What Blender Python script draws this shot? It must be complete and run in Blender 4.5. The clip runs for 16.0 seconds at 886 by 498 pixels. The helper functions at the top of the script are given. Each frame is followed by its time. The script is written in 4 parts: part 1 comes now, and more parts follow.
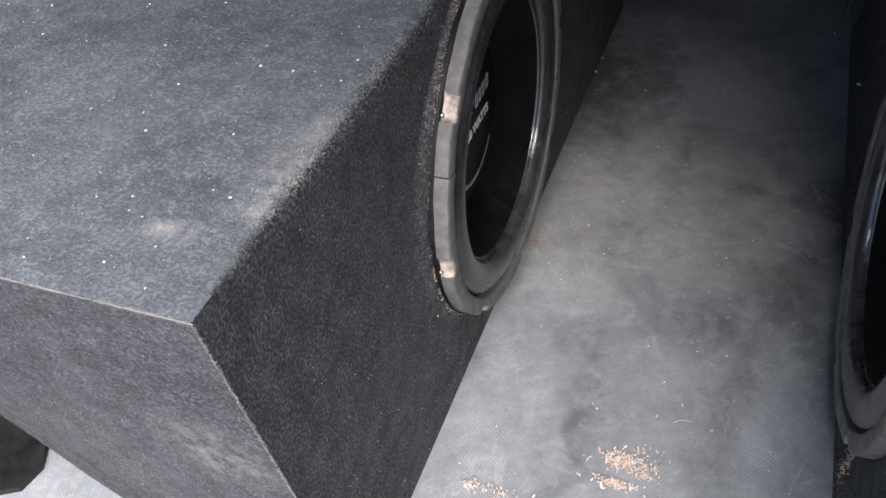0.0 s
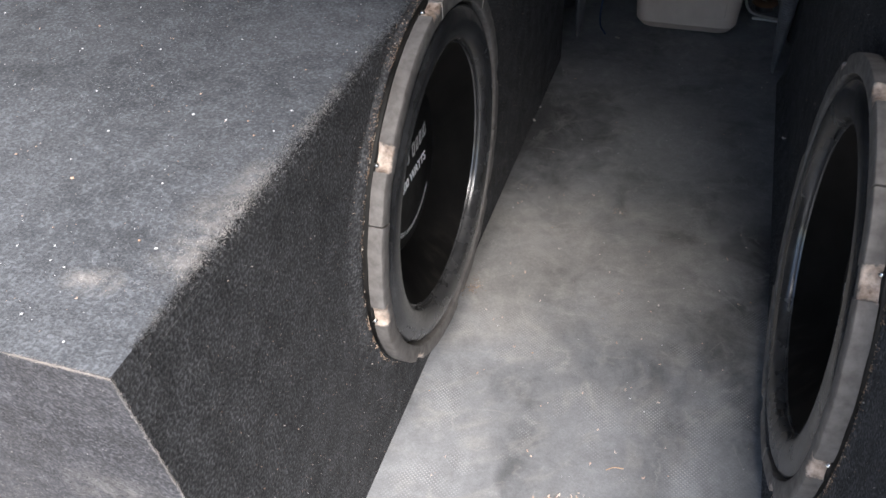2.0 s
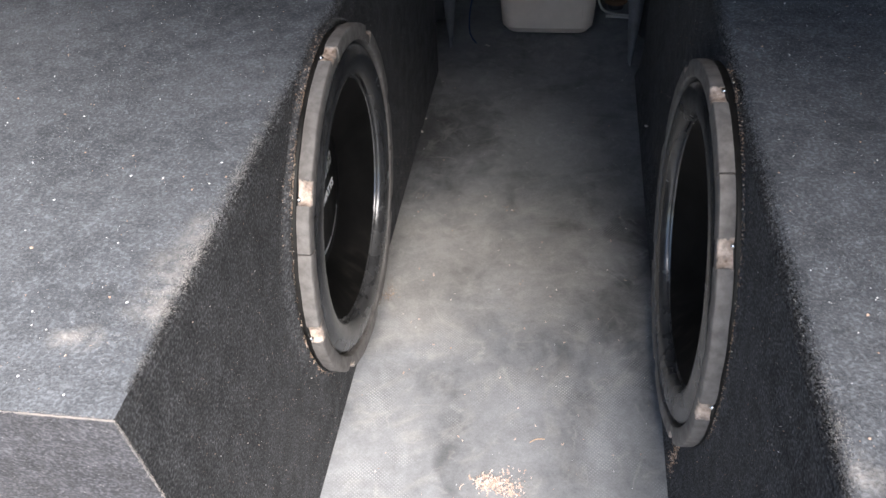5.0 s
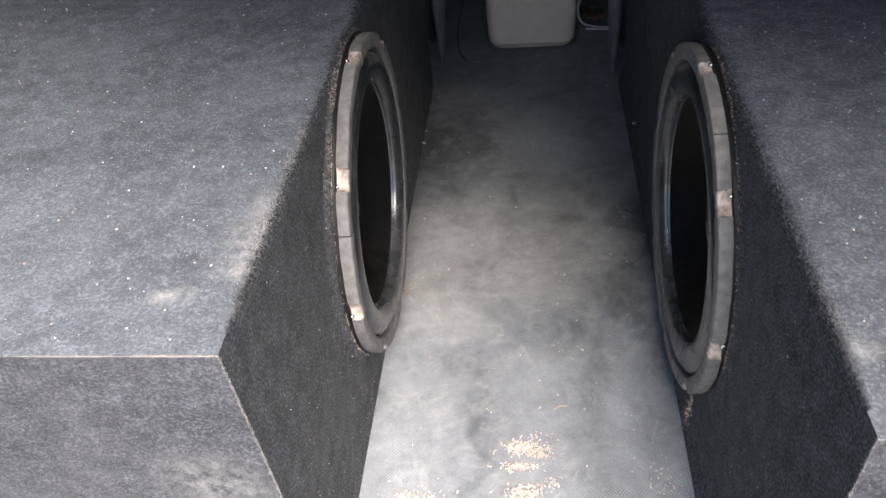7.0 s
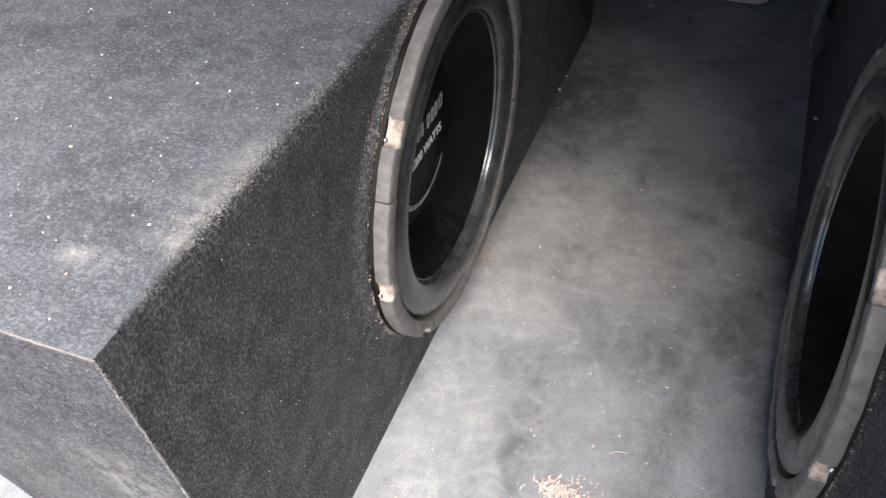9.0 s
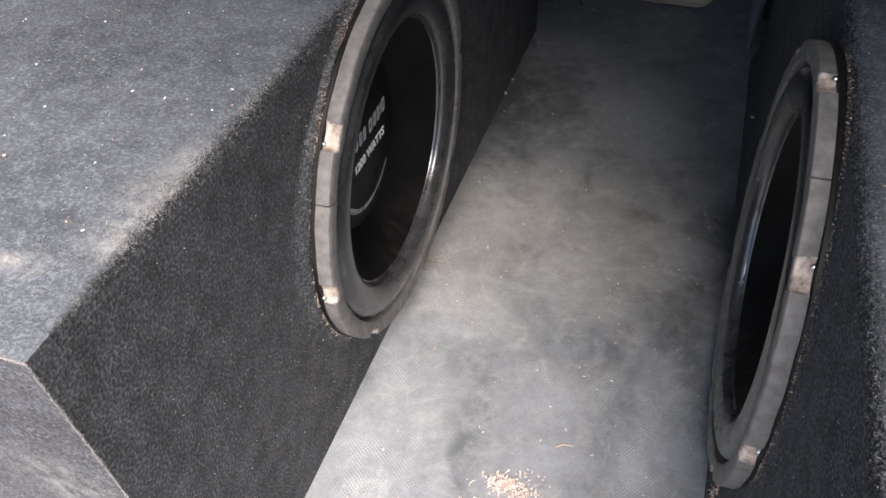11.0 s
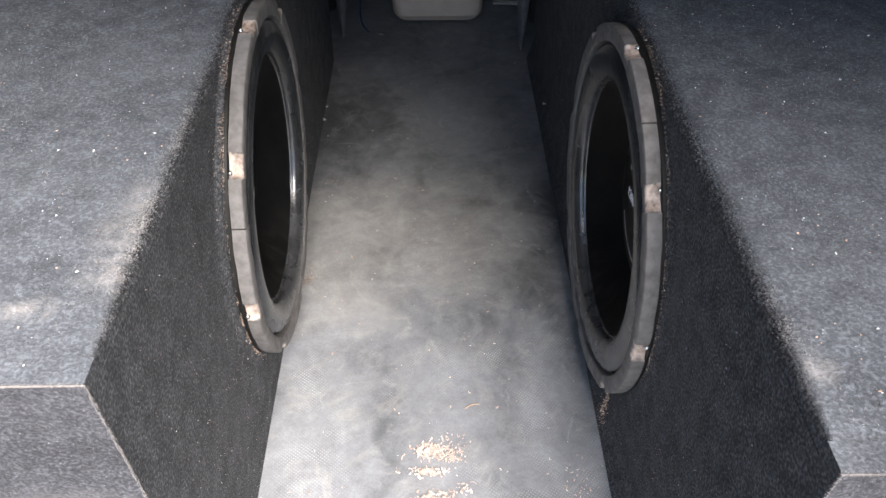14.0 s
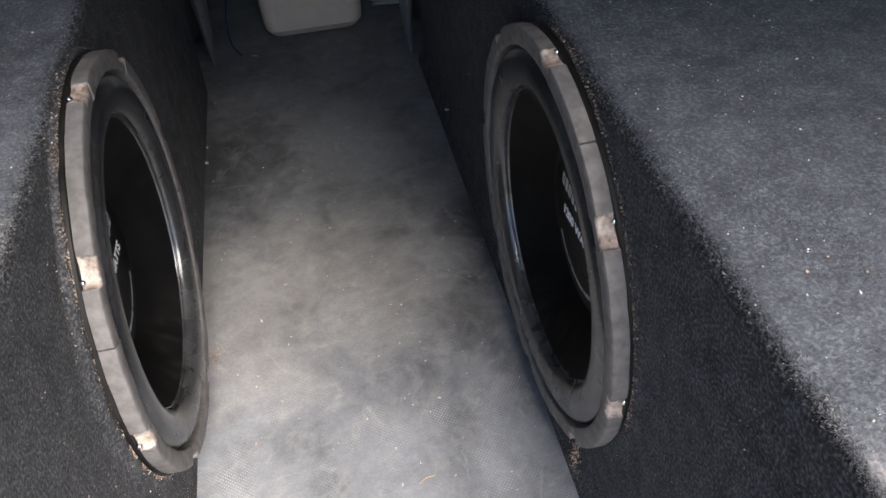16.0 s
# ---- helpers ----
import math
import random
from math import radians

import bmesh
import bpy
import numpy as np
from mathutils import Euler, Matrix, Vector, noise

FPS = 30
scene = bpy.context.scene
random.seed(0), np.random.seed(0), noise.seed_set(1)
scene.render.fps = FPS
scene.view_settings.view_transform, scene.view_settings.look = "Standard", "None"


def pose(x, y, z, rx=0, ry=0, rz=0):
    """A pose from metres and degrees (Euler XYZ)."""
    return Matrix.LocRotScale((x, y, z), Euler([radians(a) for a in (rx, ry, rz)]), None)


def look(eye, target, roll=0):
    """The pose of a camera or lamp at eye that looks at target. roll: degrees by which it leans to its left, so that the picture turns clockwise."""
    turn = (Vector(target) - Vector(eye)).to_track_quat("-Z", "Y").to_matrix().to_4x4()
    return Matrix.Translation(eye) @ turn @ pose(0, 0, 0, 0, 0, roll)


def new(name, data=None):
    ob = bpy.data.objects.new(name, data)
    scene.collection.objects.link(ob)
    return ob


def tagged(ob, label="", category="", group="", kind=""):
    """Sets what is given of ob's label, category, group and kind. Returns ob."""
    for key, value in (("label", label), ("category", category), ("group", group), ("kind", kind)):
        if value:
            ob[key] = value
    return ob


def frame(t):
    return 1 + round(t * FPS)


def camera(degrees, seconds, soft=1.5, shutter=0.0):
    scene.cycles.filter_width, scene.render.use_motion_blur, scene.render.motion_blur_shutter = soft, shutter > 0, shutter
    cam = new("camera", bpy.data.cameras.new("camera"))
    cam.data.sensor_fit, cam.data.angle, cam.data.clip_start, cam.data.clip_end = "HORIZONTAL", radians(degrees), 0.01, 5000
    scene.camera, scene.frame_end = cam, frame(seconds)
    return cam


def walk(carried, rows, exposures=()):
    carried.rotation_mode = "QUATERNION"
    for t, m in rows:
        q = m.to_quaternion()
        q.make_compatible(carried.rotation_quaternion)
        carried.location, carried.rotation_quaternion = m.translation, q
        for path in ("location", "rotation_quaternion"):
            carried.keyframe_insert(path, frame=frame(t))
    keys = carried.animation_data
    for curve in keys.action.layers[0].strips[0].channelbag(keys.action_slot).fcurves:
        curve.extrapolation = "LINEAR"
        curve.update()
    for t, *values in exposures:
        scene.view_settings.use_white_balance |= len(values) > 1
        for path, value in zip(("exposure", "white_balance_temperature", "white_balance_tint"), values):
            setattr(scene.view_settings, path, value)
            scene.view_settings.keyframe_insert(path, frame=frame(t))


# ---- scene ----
cam = camera(56.0, 16.0, soft=1.55, shutter=0.15)
PATH = [
    (0, (0.036, -0.538, 0.602), (-0.58, 0.797, -0.754), -6.6),
    (0.5, (0.038, -0.543, 0.604), (-0.524, 0.818, -0.749), -5.5),
    (1, (0.043, -0.542, 0.608), (-0.49, 0.862, -0.712), -4.2),
    (1.5, (0.043, -0.542, 0.612), (-0.486, 0.878, -0.694), -3.5),
    (2, (0.043, -0.533, 0.608), (-0.466, 0.906, -0.685), -2.6),
    (2.5, (0.037, -0.532, 0.608), (-0.467, 0.915, -0.677), -2.7),
    (3, (0.038, -0.524, 0.609), (-0.442, 0.931, -0.676), -2.9),
    (3.5, (0.04, -0.511, 0.605), (-0.415, 0.933, -0.703), -3.2),
    (4, (0.048, -0.498, 0.606), (-0.37, 0.913, -0.749), -4.0),
    (4.2, (0.051, -0.5, 0.614), (-0.345, 0.916, -0.742), -3.8),
    (6.3, (0.003, -0.741, 0.712), (-0.071, 0.862, -0.481), -3.8),
    (6.5, (0.002, -0.742, 0.703), (-0.109, 0.839, -0.517), -4.9),
    (7, (0.011, -0.67, 0.67), (-0.21, 0.886, -0.568), -5.9),
    (7.5, (0.034, -0.565, 0.637), (-0.338, 0.895, -0.679), -6.0),
    (8, (0.04, -0.536, 0.617), (-0.388, 0.858, -0.751), -6.4),
    (8.2, (0.043, -0.523, 0.613), (-0.437, 0.852, -0.758), -6.0),
    (10.3, (0.059, -0.508, 0.611), (-0.479, 0.859, -0.747), 0.9),
    (10.5, (0.062, -0.511, 0.611), (-0.463, 0.861, -0.747), 0.7),
    (11, (0.069, -0.517, 0.616), (-0.401, 0.874, -0.742), -1.0),
    (11.5, (0.077, -0.523, 0.623), (-0.301, 0.899, -0.732), -3.8),
    (12, (0.082, -0.526, 0.625), (-0.242, 0.916, -0.723), -4.4),
    (12.5, (0.079, -0.533, 0.632), (-0.218, 0.93, -0.7), -4.0),
    (13, (0.056, -0.547, 0.628), (-0.131, 0.949, -0.687), -2.2),
    (13.5, (0.016, -0.577, 0.629), (-0.048, 0.931, -0.684), -0.7),
    (14, (-0.003, -0.613, 0.646), (0.022, 0.908, -0.653), 0.0),
    (14.5, (-0.019, -0.646, 0.653), (0.065, 0.887, -0.629), 0.3),
    (15, (-0.027, -0.655, 0.646), (0.129, 0.88, -0.627), -1.1),
    (15.5, (-0.001, -0.532, 0.615), (0.135, 0.981, -0.686), -3.8),
    (16, (0.004, -0.496, 0.613), (0.222, 0.988, -0.71), -4.5),
]
walk(cam, [(t, look(eye, target, roll)) for t, eye, target, roll in PATH],
     [(0, 0.64, 6220, 10), (1, 0.80, 6370, 10), (2, 0.92, 6480, 10), (2.6, 1.2, 6480, 10), (3.5, 1.26, 6560, 10), (6.5, 1.3, 6560, 10),
      (8, 1.21, 6560, 10), (11, 1.16, 6600, 11), (13, 1.32, 6560, 10), (15, 1.33, 6560, 10), (16, 1.22, 6600, 11)])

# ---- world and light ----
world = bpy.data.worlds.new("sky")
scene.world = world
world.use_nodes = True
SUN_ELEV, SUN_TURN = 52.0, 158.0          # the light comes in through the open hatch, from behind and the right
wn = world.node_tree.nodes
sky = wn.new("ShaderNodeTexSky")
sky.sky_type = "NISHITA"
sky.sun_disc = False
sky.sun_elevation = radians(SUN_ELEV)
sky.sun_rotation = radians(SUN_TURN)
world.node_tree.links.new(sky.outputs[0], wn["Background"].inputs[0])
wn["Background"].inputs[1].default_value = 0.13
sun = new("sun", bpy.data.lights.new("sun", "SUN"))
sun.data.energy = 5.0
sun.data.angle = radians(36)
sun.data.color = (1.0, 0.95, 0.91)
sun.matrix_world = look((math.sin(radians(SUN_TURN)) * math.cos(radians(SUN_ELEV)), math.cos(radians(SUN_TURN)) * math.cos(radians(SUN_ELEV)), math.sin(radians(SUN_ELEV))), (0, 0, 0))


# ---- materials ----
def material(name, rough=0.8, metal=0.0, spec=0.5):
    m = bpy.data.materials.new(name)
    m.use_nodes = True
    b = m.node_tree.nodes["Principled BSDF"]
    b.inputs["Roughness"].default_value = rough
    b.inputs["Metallic"].default_value = metal
    b.inputs["Specular IOR Level"].default_value = spec
    return m, m.node_tree.nodes, m.node_tree.links, b


def noise_tex(nodes, links, scale, detail=4.0, rough=0.6, coords="Object", warp=0.0, stretch=None):
    tc = nodes.new("ShaderNodeTexCoord")
    n = nodes.new("ShaderNodeTexNoise")
    n.inputs["Scale"].default_value = scale
    n.inputs["Detail"].default_value = detail
    n.inputs["Roughness"].default_value = rough
    n.inputs["Distortion"].default_value = warp
    if stretch:
        mp = nodes.new("ShaderNodeMapping")
        mp.inputs["Scale"].default_value = stretch
        links.new(tc.outputs[coords], mp.inputs[0])
        links.new(mp.outputs[0], n.inputs["Vector"])
    else:
        links.new(tc.outputs[coords], n.inputs["Vector"])
    return n.outputs["Fac"]


def ramp(nodes, links, fac, stops):
    r = nodes.new("ShaderNodeValToRGB")
    e = r.color_ramp.elements
    while len(e) < len(stops):
        e.new(0.5)
    for k, (p, c) in zip(e, stops):
        k.position = p
        k.color = (*c, 1) if len(c) == 3 else c
    links.new(fac, r.inputs[0])
    return r.outputs[0]


def grey(v):
    return (v, v, v)


def mix(nodes, links, fac, a, b, mode="MIX"):
    m = nodes.new("ShaderNodeMix")
    m.data_type, m.blend_type = "RGBA", mode
    for socket, value in ((m.inputs[0], fac), (m.inputs[6], a), (m.inputs[7], b)):
        if isinstance(value, (int, float)):
            socket.default_value = value
        elif isinstance(value, tuple):
            socket.default_value = (*value, 1)
        else:
            links.new(value, socket)
    return m.outputs[2]


def calc(nodes, links, op, a, b=0.0):
    m = nodes.new("ShaderNodeMath")
    m.operation = op
    for socket, value in ((m.inputs[0], a), (m.inputs[1], b)):
        if isinstance(value, (int, float)):
            socket.default_value = value
        else:
            links.new(value, socket)
    return m.outputs[0]


def bump(nodes, links, b, height, strength, distance):
    n = nodes.new("ShaderNodeBump")
    n.inputs["Strength"].default_value = strength
    n.inputs["Distance"].default_value = distance
    links.new(height, n.inputs["Height"])
    links.new(n.outputs[0], b.inputs["Normal"])


GRAIN = 500                               # tufts a metre


def carpet_material(name, dark, mid, dust, dust_from, dust_to, scuffs=(), fuzz=0.025):
    """Felted boot carpet: fibres, blotches, and a film of dust in clouds; scuffs are pale worn patches (x, y, z, radius)."""
    m, n, l, b = material(name, 0.95, 0.0, 0.04)
    fine = noise_tex(n, l, 900, 2, 0.7)
    felt = noise_tex(n, l, GRAIN, 2, 0.5)
    cloud = noise_tex(n, l, 9, 5, 0.6)
    col = ramp(n, l, felt, [(0.36, dark), (0.5, tuple((p + q) / 2.2 for p, q in zip(dark, mid))), (0.66, tuple(q * 1.4 for q in mid))])
    col = mix(n, l, 0.8, col, ramp(n, l, noise_tex(n, l, 55, 4, 0.65), [(0.34, grey(0.55)), (0.66, grey(1.45))]), "MULTIPLY")
    powder = ramp(n, l, calc(n, l, "MULTIPLY", ramp(n, l, fine, [(0.38, grey(0.25)), (0.66, grey(1))]),
                             ramp(n, l, cloud, [(0.3, grey(dust_from)), (0.7, grey(dust_to))])), [(0, grey(0)), (1, grey(1))])
    col = mix(n, l, powder, col, dust)
    tc = n.new("ShaderNodeTexCoord")
    for x, y, z, r in scuffs:
        d = n.new("ShaderNodeVectorMath")
        d.operation = "DISTANCE"
        d.inputs[1].default_value = (x, y, z)
        l.new(tc.outputs["Object"], d.inputs[0])
        near = calc(n, l, "SUBTRACT", 1.0, calc(n, l, "DIVIDE", d.outputs["Value"], r))
        near = calc(n, l, "MAXIMUM", near, 0.0)
        worn = calc(n, l, "MULTIPLY", near, ramp(n, l, noise_tex(n, l, 70, 5, 0.75), [(0.38, grey(0)), (0.62, grey(0.6))]))
        col = mix(n, l, worn, col, (0.46, 0.43, 0.405))
    l.new(col, b.inputs["Base Color"])
    bump(n, l, b, calc(n, l, "ADD", calc(n, l, "MULTIPLY", fine, 0.3), felt), 0.8, 0.0010)
    b.inputs["Sheen Weight"].default_value = fuzz
    b.inputs["Sheen Roughness"].default_value = 0.5
    return m


# besides its dust, the carpet is toned by face: lit tops and fronts, shaded sides
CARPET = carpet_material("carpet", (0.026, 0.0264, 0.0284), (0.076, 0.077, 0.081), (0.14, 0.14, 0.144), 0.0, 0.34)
CARPET_TOP = carpet_material("dusty_lit_carpet", (0.064, 0.069, 0.078), (0.100, 0.107, 0.120), (0.225, 0.235, 0.255), 0.12, 0.60,
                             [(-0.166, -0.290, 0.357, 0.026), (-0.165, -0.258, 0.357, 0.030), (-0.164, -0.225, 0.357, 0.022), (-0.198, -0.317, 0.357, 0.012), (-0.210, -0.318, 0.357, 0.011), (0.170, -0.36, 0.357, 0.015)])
CARPET_FRONT = carpet_material("worn_lit_carpet", (0.036, 0.0365, 0.042), (0.084, 0.083, 0.091), (0.19, 0.184, 0.19), 0.08, 0.55,
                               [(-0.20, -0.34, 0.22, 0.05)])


def plain(name, dark, light, scale=60, rough=(0.5, 0.8), metal=0.0, relief=0.3, depth=0.001, spec=0.5, detail=5):
    m, n, l, b = material(name, 0.6, metal, spec)
    f = noise_tex(n, l, scale, detail, 0.65)
    big = noise_tex(n, l, scale / 7, 3, 0.5)
    both = calc(n, l, "MULTIPLY", calc(n, l, "ADD", f, big), 0.5)
    l.new(ramp(n, l, both, [(0.34, dark), (0.64, light)]), b.inputs["Base Color"])
    l.new(ramp(n, l, f, [(0.3, grey(rough[0])), (0.7, grey(rough[1]))]), b.inputs["Roughness"])
    bump(n, l, b, f, relief, depth)
    return m


TAB_HALF = 3.6


def gasket_material(name, first):
    """Grey rubber, with a cake of tan dust in the screw recesses, one every 45 degrees from the first."""
    m, n, l, b = material(name, 0.6, 0.0, 0.4)
    tc = n.new("ShaderNodeTexCoord")
    flat = n.new("ShaderNodeVectorMath")
    flat.operation = "MULTIPLY"
    flat.inputs[1].default_value = (0, 1, 1)
    l.new(tc.outputs["Object"], flat.inputs[0])
    r = n.new("ShaderNodeVectorMath")
    r.operation = "LENGTH"
    l.new(flat.outputs[0], r.inputs[0])
    at = n.new("ShaderNodeSeparateXYZ")
    l.new(tc.outputs["Object"], at.inputs[0])
    turn = calc(n, l, "DIVIDE", calc(n, l, "ARCTAN2", at.outputs["Z"], at.outputs["Y"]), radians(1))
    turn = calc(n, l, "SUBTRACT", calc(n, l, "FLOORED_MODULO", calc(n, l, "ADD", turn, 22.5 - first), 45.0), 22.5)
    off = calc(n, l, "DIVIDE", calc(n, l, "ABSOLUTE", turn), TAB_HALF)
    off = calc(n, l, "ADD", off, calc(n, l, "MULTIPLY", calc(n, l, "SUBTRACT", noise_tex(n, l, 190, 4, 0.7), 0.5), 0.9))
    inside = ramp(n, l, off, [(0.55, grey(1)), (0.9, grey(0.7)), (1.0, grey(0.02))])
    rough_edge = calc(n, l, "MULTIPLY", calc(n, l, "SUBTRACT", noise_tex(n, l, 160, 4, 0.7), 0.5), 0.012)
    cake = ramp(n, l, calc(n, l, "MULTIPLY", calc(n, l, "SUBTRACT", calc(n, l, "ADD", r.outputs["Value"], rough_edge), 0.1465), 250.0), [(0.0, grey(0)), (0.5, grey(0.75)), (1.0, grey(1))])
    cake = calc(n, l, "MULTIPLY", cake, inside)
    tan = ramp(n, l, noise_tex(n, l, 130, 4, 0.6), [(0.32, (0.17, 0.115, 0.085)), (0.5, (0.50, 0.39, 0.32)), (0.68, (0.74, 0.62, 0.53))])
    rubber = ramp(n, l, noise_tex(n, l, 120, 5, 0.6), [(0.34, (0.125, 0.117, 0.112)), (0.64, (0.195, 0.184, 0.176))])
    rubber = mix(n, l, 0.7, rubber, ramp(n, l, noise_tex(n, l, 24, 4, 0.6), [(0.35, (0.82, 0.80, 0.79)), (0.65, (1.12, 1.12, 1.12))]), "MULTIPLY")
    l.new(mix(n, l, cake, rubber, tan), b.inputs["Base Color"])
    l.new(calc(n, l, "SUBTRACT", ramp(n, l, noise_tex(n, l, 90, 3, 0.6), [(0.35, grey(0.62)), (0.65, grey(0.9))]), calc(n, l, "MULTIPLY", cake, 0.35)), b.inputs["Roughness"])
    bump(n, l, b, noise_tex(n, l, 220, 4, 0.6), 0.4, 0.0012)
    return m


FLANGE = plain("black_steel", (0.008, 0.008, 0.008), (0.03, 0.028, 0.026), 80, (0.35, 0.6), 0.3)


def surround_material():
    """Smooth black rubber, dulled by wiped smudges of dust in its lower half."""
    m, n, l, b = material("surround_rubber", 0.25, 0.0, 0.85)
    base = ramp(n, l, noise_tex(n, l, 34, 5, 0.65), [(0.34, (0.018, 0.0185, 0.020)), (0.64, (0.052, 0.053, 0.056))])
    tc = n.new("ShaderNodeTexCoord")
    at = n.new("ShaderNodeSeparateXYZ")
    l.new(tc.outputs["Object"], at.inputs[0])
    low = ramp(n, l, calc(n, l, "MULTIPLY", at.outputs["Z"], -7.0), [(0.0, grey(0)), (1.0, grey(1))])
    smudge = calc(n, l, "MULTIPLY", low, ramp(n, l, noise_tex(n, l, 42, 5, 0.65, warp=1.2), [(0.45, grey(0.08)), (0.75, grey(0.24))]))
    l.new(mix(n, l, smudge, base, (0.20, 0.19, 0.18)), b.inputs["Base Color"])
    l.new(calc(n, l, "ADD", calc(n, l, "MULTIPLY", smudge, 0.5), ramp(n, l, noise_tex(n, l, 40, 4, 0.6), [(0.3, grey(0.13)), (0.7, grey(0.30))])), b.inputs["Roughness"])
    bump(n, l, b, noise_tex(n, l, 60, 3, 0.5), 0.03, 0.001)
    return m


SURROUND = surround_material()


def cone_material():
    """Black pressed paper, with a smear of settled dust in its lowest part."""
    m, n, l, b = material("cone", 0.6, 0.0, 0.12)
    tc = n.new("ShaderNodeTexCoord")
    at = n.new("ShaderNodeSeparateXYZ")
    l.new(tc.outputs["Object"], at.inputs[0])
    turn = calc(n, l, "ARCTAN2", at.outputs["Y"], calc(n, l, "MULTIPLY", at.outputs["Z"], -1.0))
    along = n.new("ShaderNodeCombineXYZ")
    l.new(calc(n, l, "MULTIPLY", turn, 10.0), along.inputs[0])
    l.new(calc(n, l, "MULTIPLY", at.outputs["X"], 60.0), along.inputs[1])
    ray = n.new("ShaderNodeTexNoise")
    ray.inputs["Scale"].default_value, ray.inputs["Detail"].default_value = 1.0, 5
    l.new(along.outputs[0], ray.inputs["Vector"])
    low = ramp(n, l, calc(n, l, "MULTIPLY", at.outputs["Z"], -10.0), [(0.74, grey(0)), (1.0, grey(1))])
    smear = calc(n, l, "MULTIPLY", low, ramp(n, l, ray.outputs["Fac"], [(0.48, grey(0.02)), (0.78, grey(0.22))]))
    col = ramp(n, l, noise_tex(n, l, 30, 5, 0.6), [(0.35, (0.0035, 0.0035, 0.0035)), (0.65, (0.009, 0.0085, 0.0082))])
    l.new(mix(n, l, smear, col, (0.10, 0.088, 0.076)), b.inputs["Base Color"])
    return m


CONE = cone_material()
CAP = plain("dust_cap", (0.006, 0.006, 0.006), (0.014, 0.014, 0.014), 40, (0.35, 0.5), relief=0.05, spec=0.12)
INK = plain("white_ink", (0.92, 0.93, 0.94), (0.96, 0.96, 0.97), 200, (0.5, 0.7), relief=0.0)
CHROME = plain("chrome", (0.6, 0.6, 0.6), (0.8, 0.8, 0.8), 300, (0.15, 0.3), 1.0, 0.1)
WOOD = plain("wood_shaving", (0.42, 0.25, 0.14), (0.75, 0.55, 0.38), 400, (0.6, 0.9), relief=0.2)
CHIP = plain("pale_chip", (0.5, 0.45, 0.4), (0.85, 0.8, 0.75), 600, (0.3, 0.7), relief=0.1)
BEIGE = plain("beige_plastic", (0.58, 0.49, 0.42), (0.72, 0.62, 0.54), 35, (0.5, 0.75), relief=0.2)
DARK = plain("dark_plastic", (0.012, 0.013, 0.015), (0.035, 0.037, 0.042), 50, (0.4, 0.7), relief=0.3)
TRIM = plain("interior_trim", (0.02, 0.02, 0.021), (0.05, 0.05, 0.052), 20, (0.7, 0.95), relief=0.3)
# unseen roof lining, made beige to throw warm light on the far end
ROOF_BOUNCE = plain("headliner", (0.29, 0.255, 0.215), (0.38, 0.34, 0.295), 60, (0.9, 1.0), relief=0.3)
TARMAC = plain("asphalt", (0.035, 0.035, 0.036), (0.075, 0.073, 0.07), 30, (0.8, 0.95), relief=0.5)
CABLE = plain("pale_cable", (0.35, 0.35, 0.33), (0.55, 0.54, 0.5), 200, (0.35, 0.5), relief=0.1)
BLUE = plain("blue_wire", (0.02, 0.04, 0.12), (0.04, 0.08, 0.2), 200, (0.35, 0.5), relief=0.1)


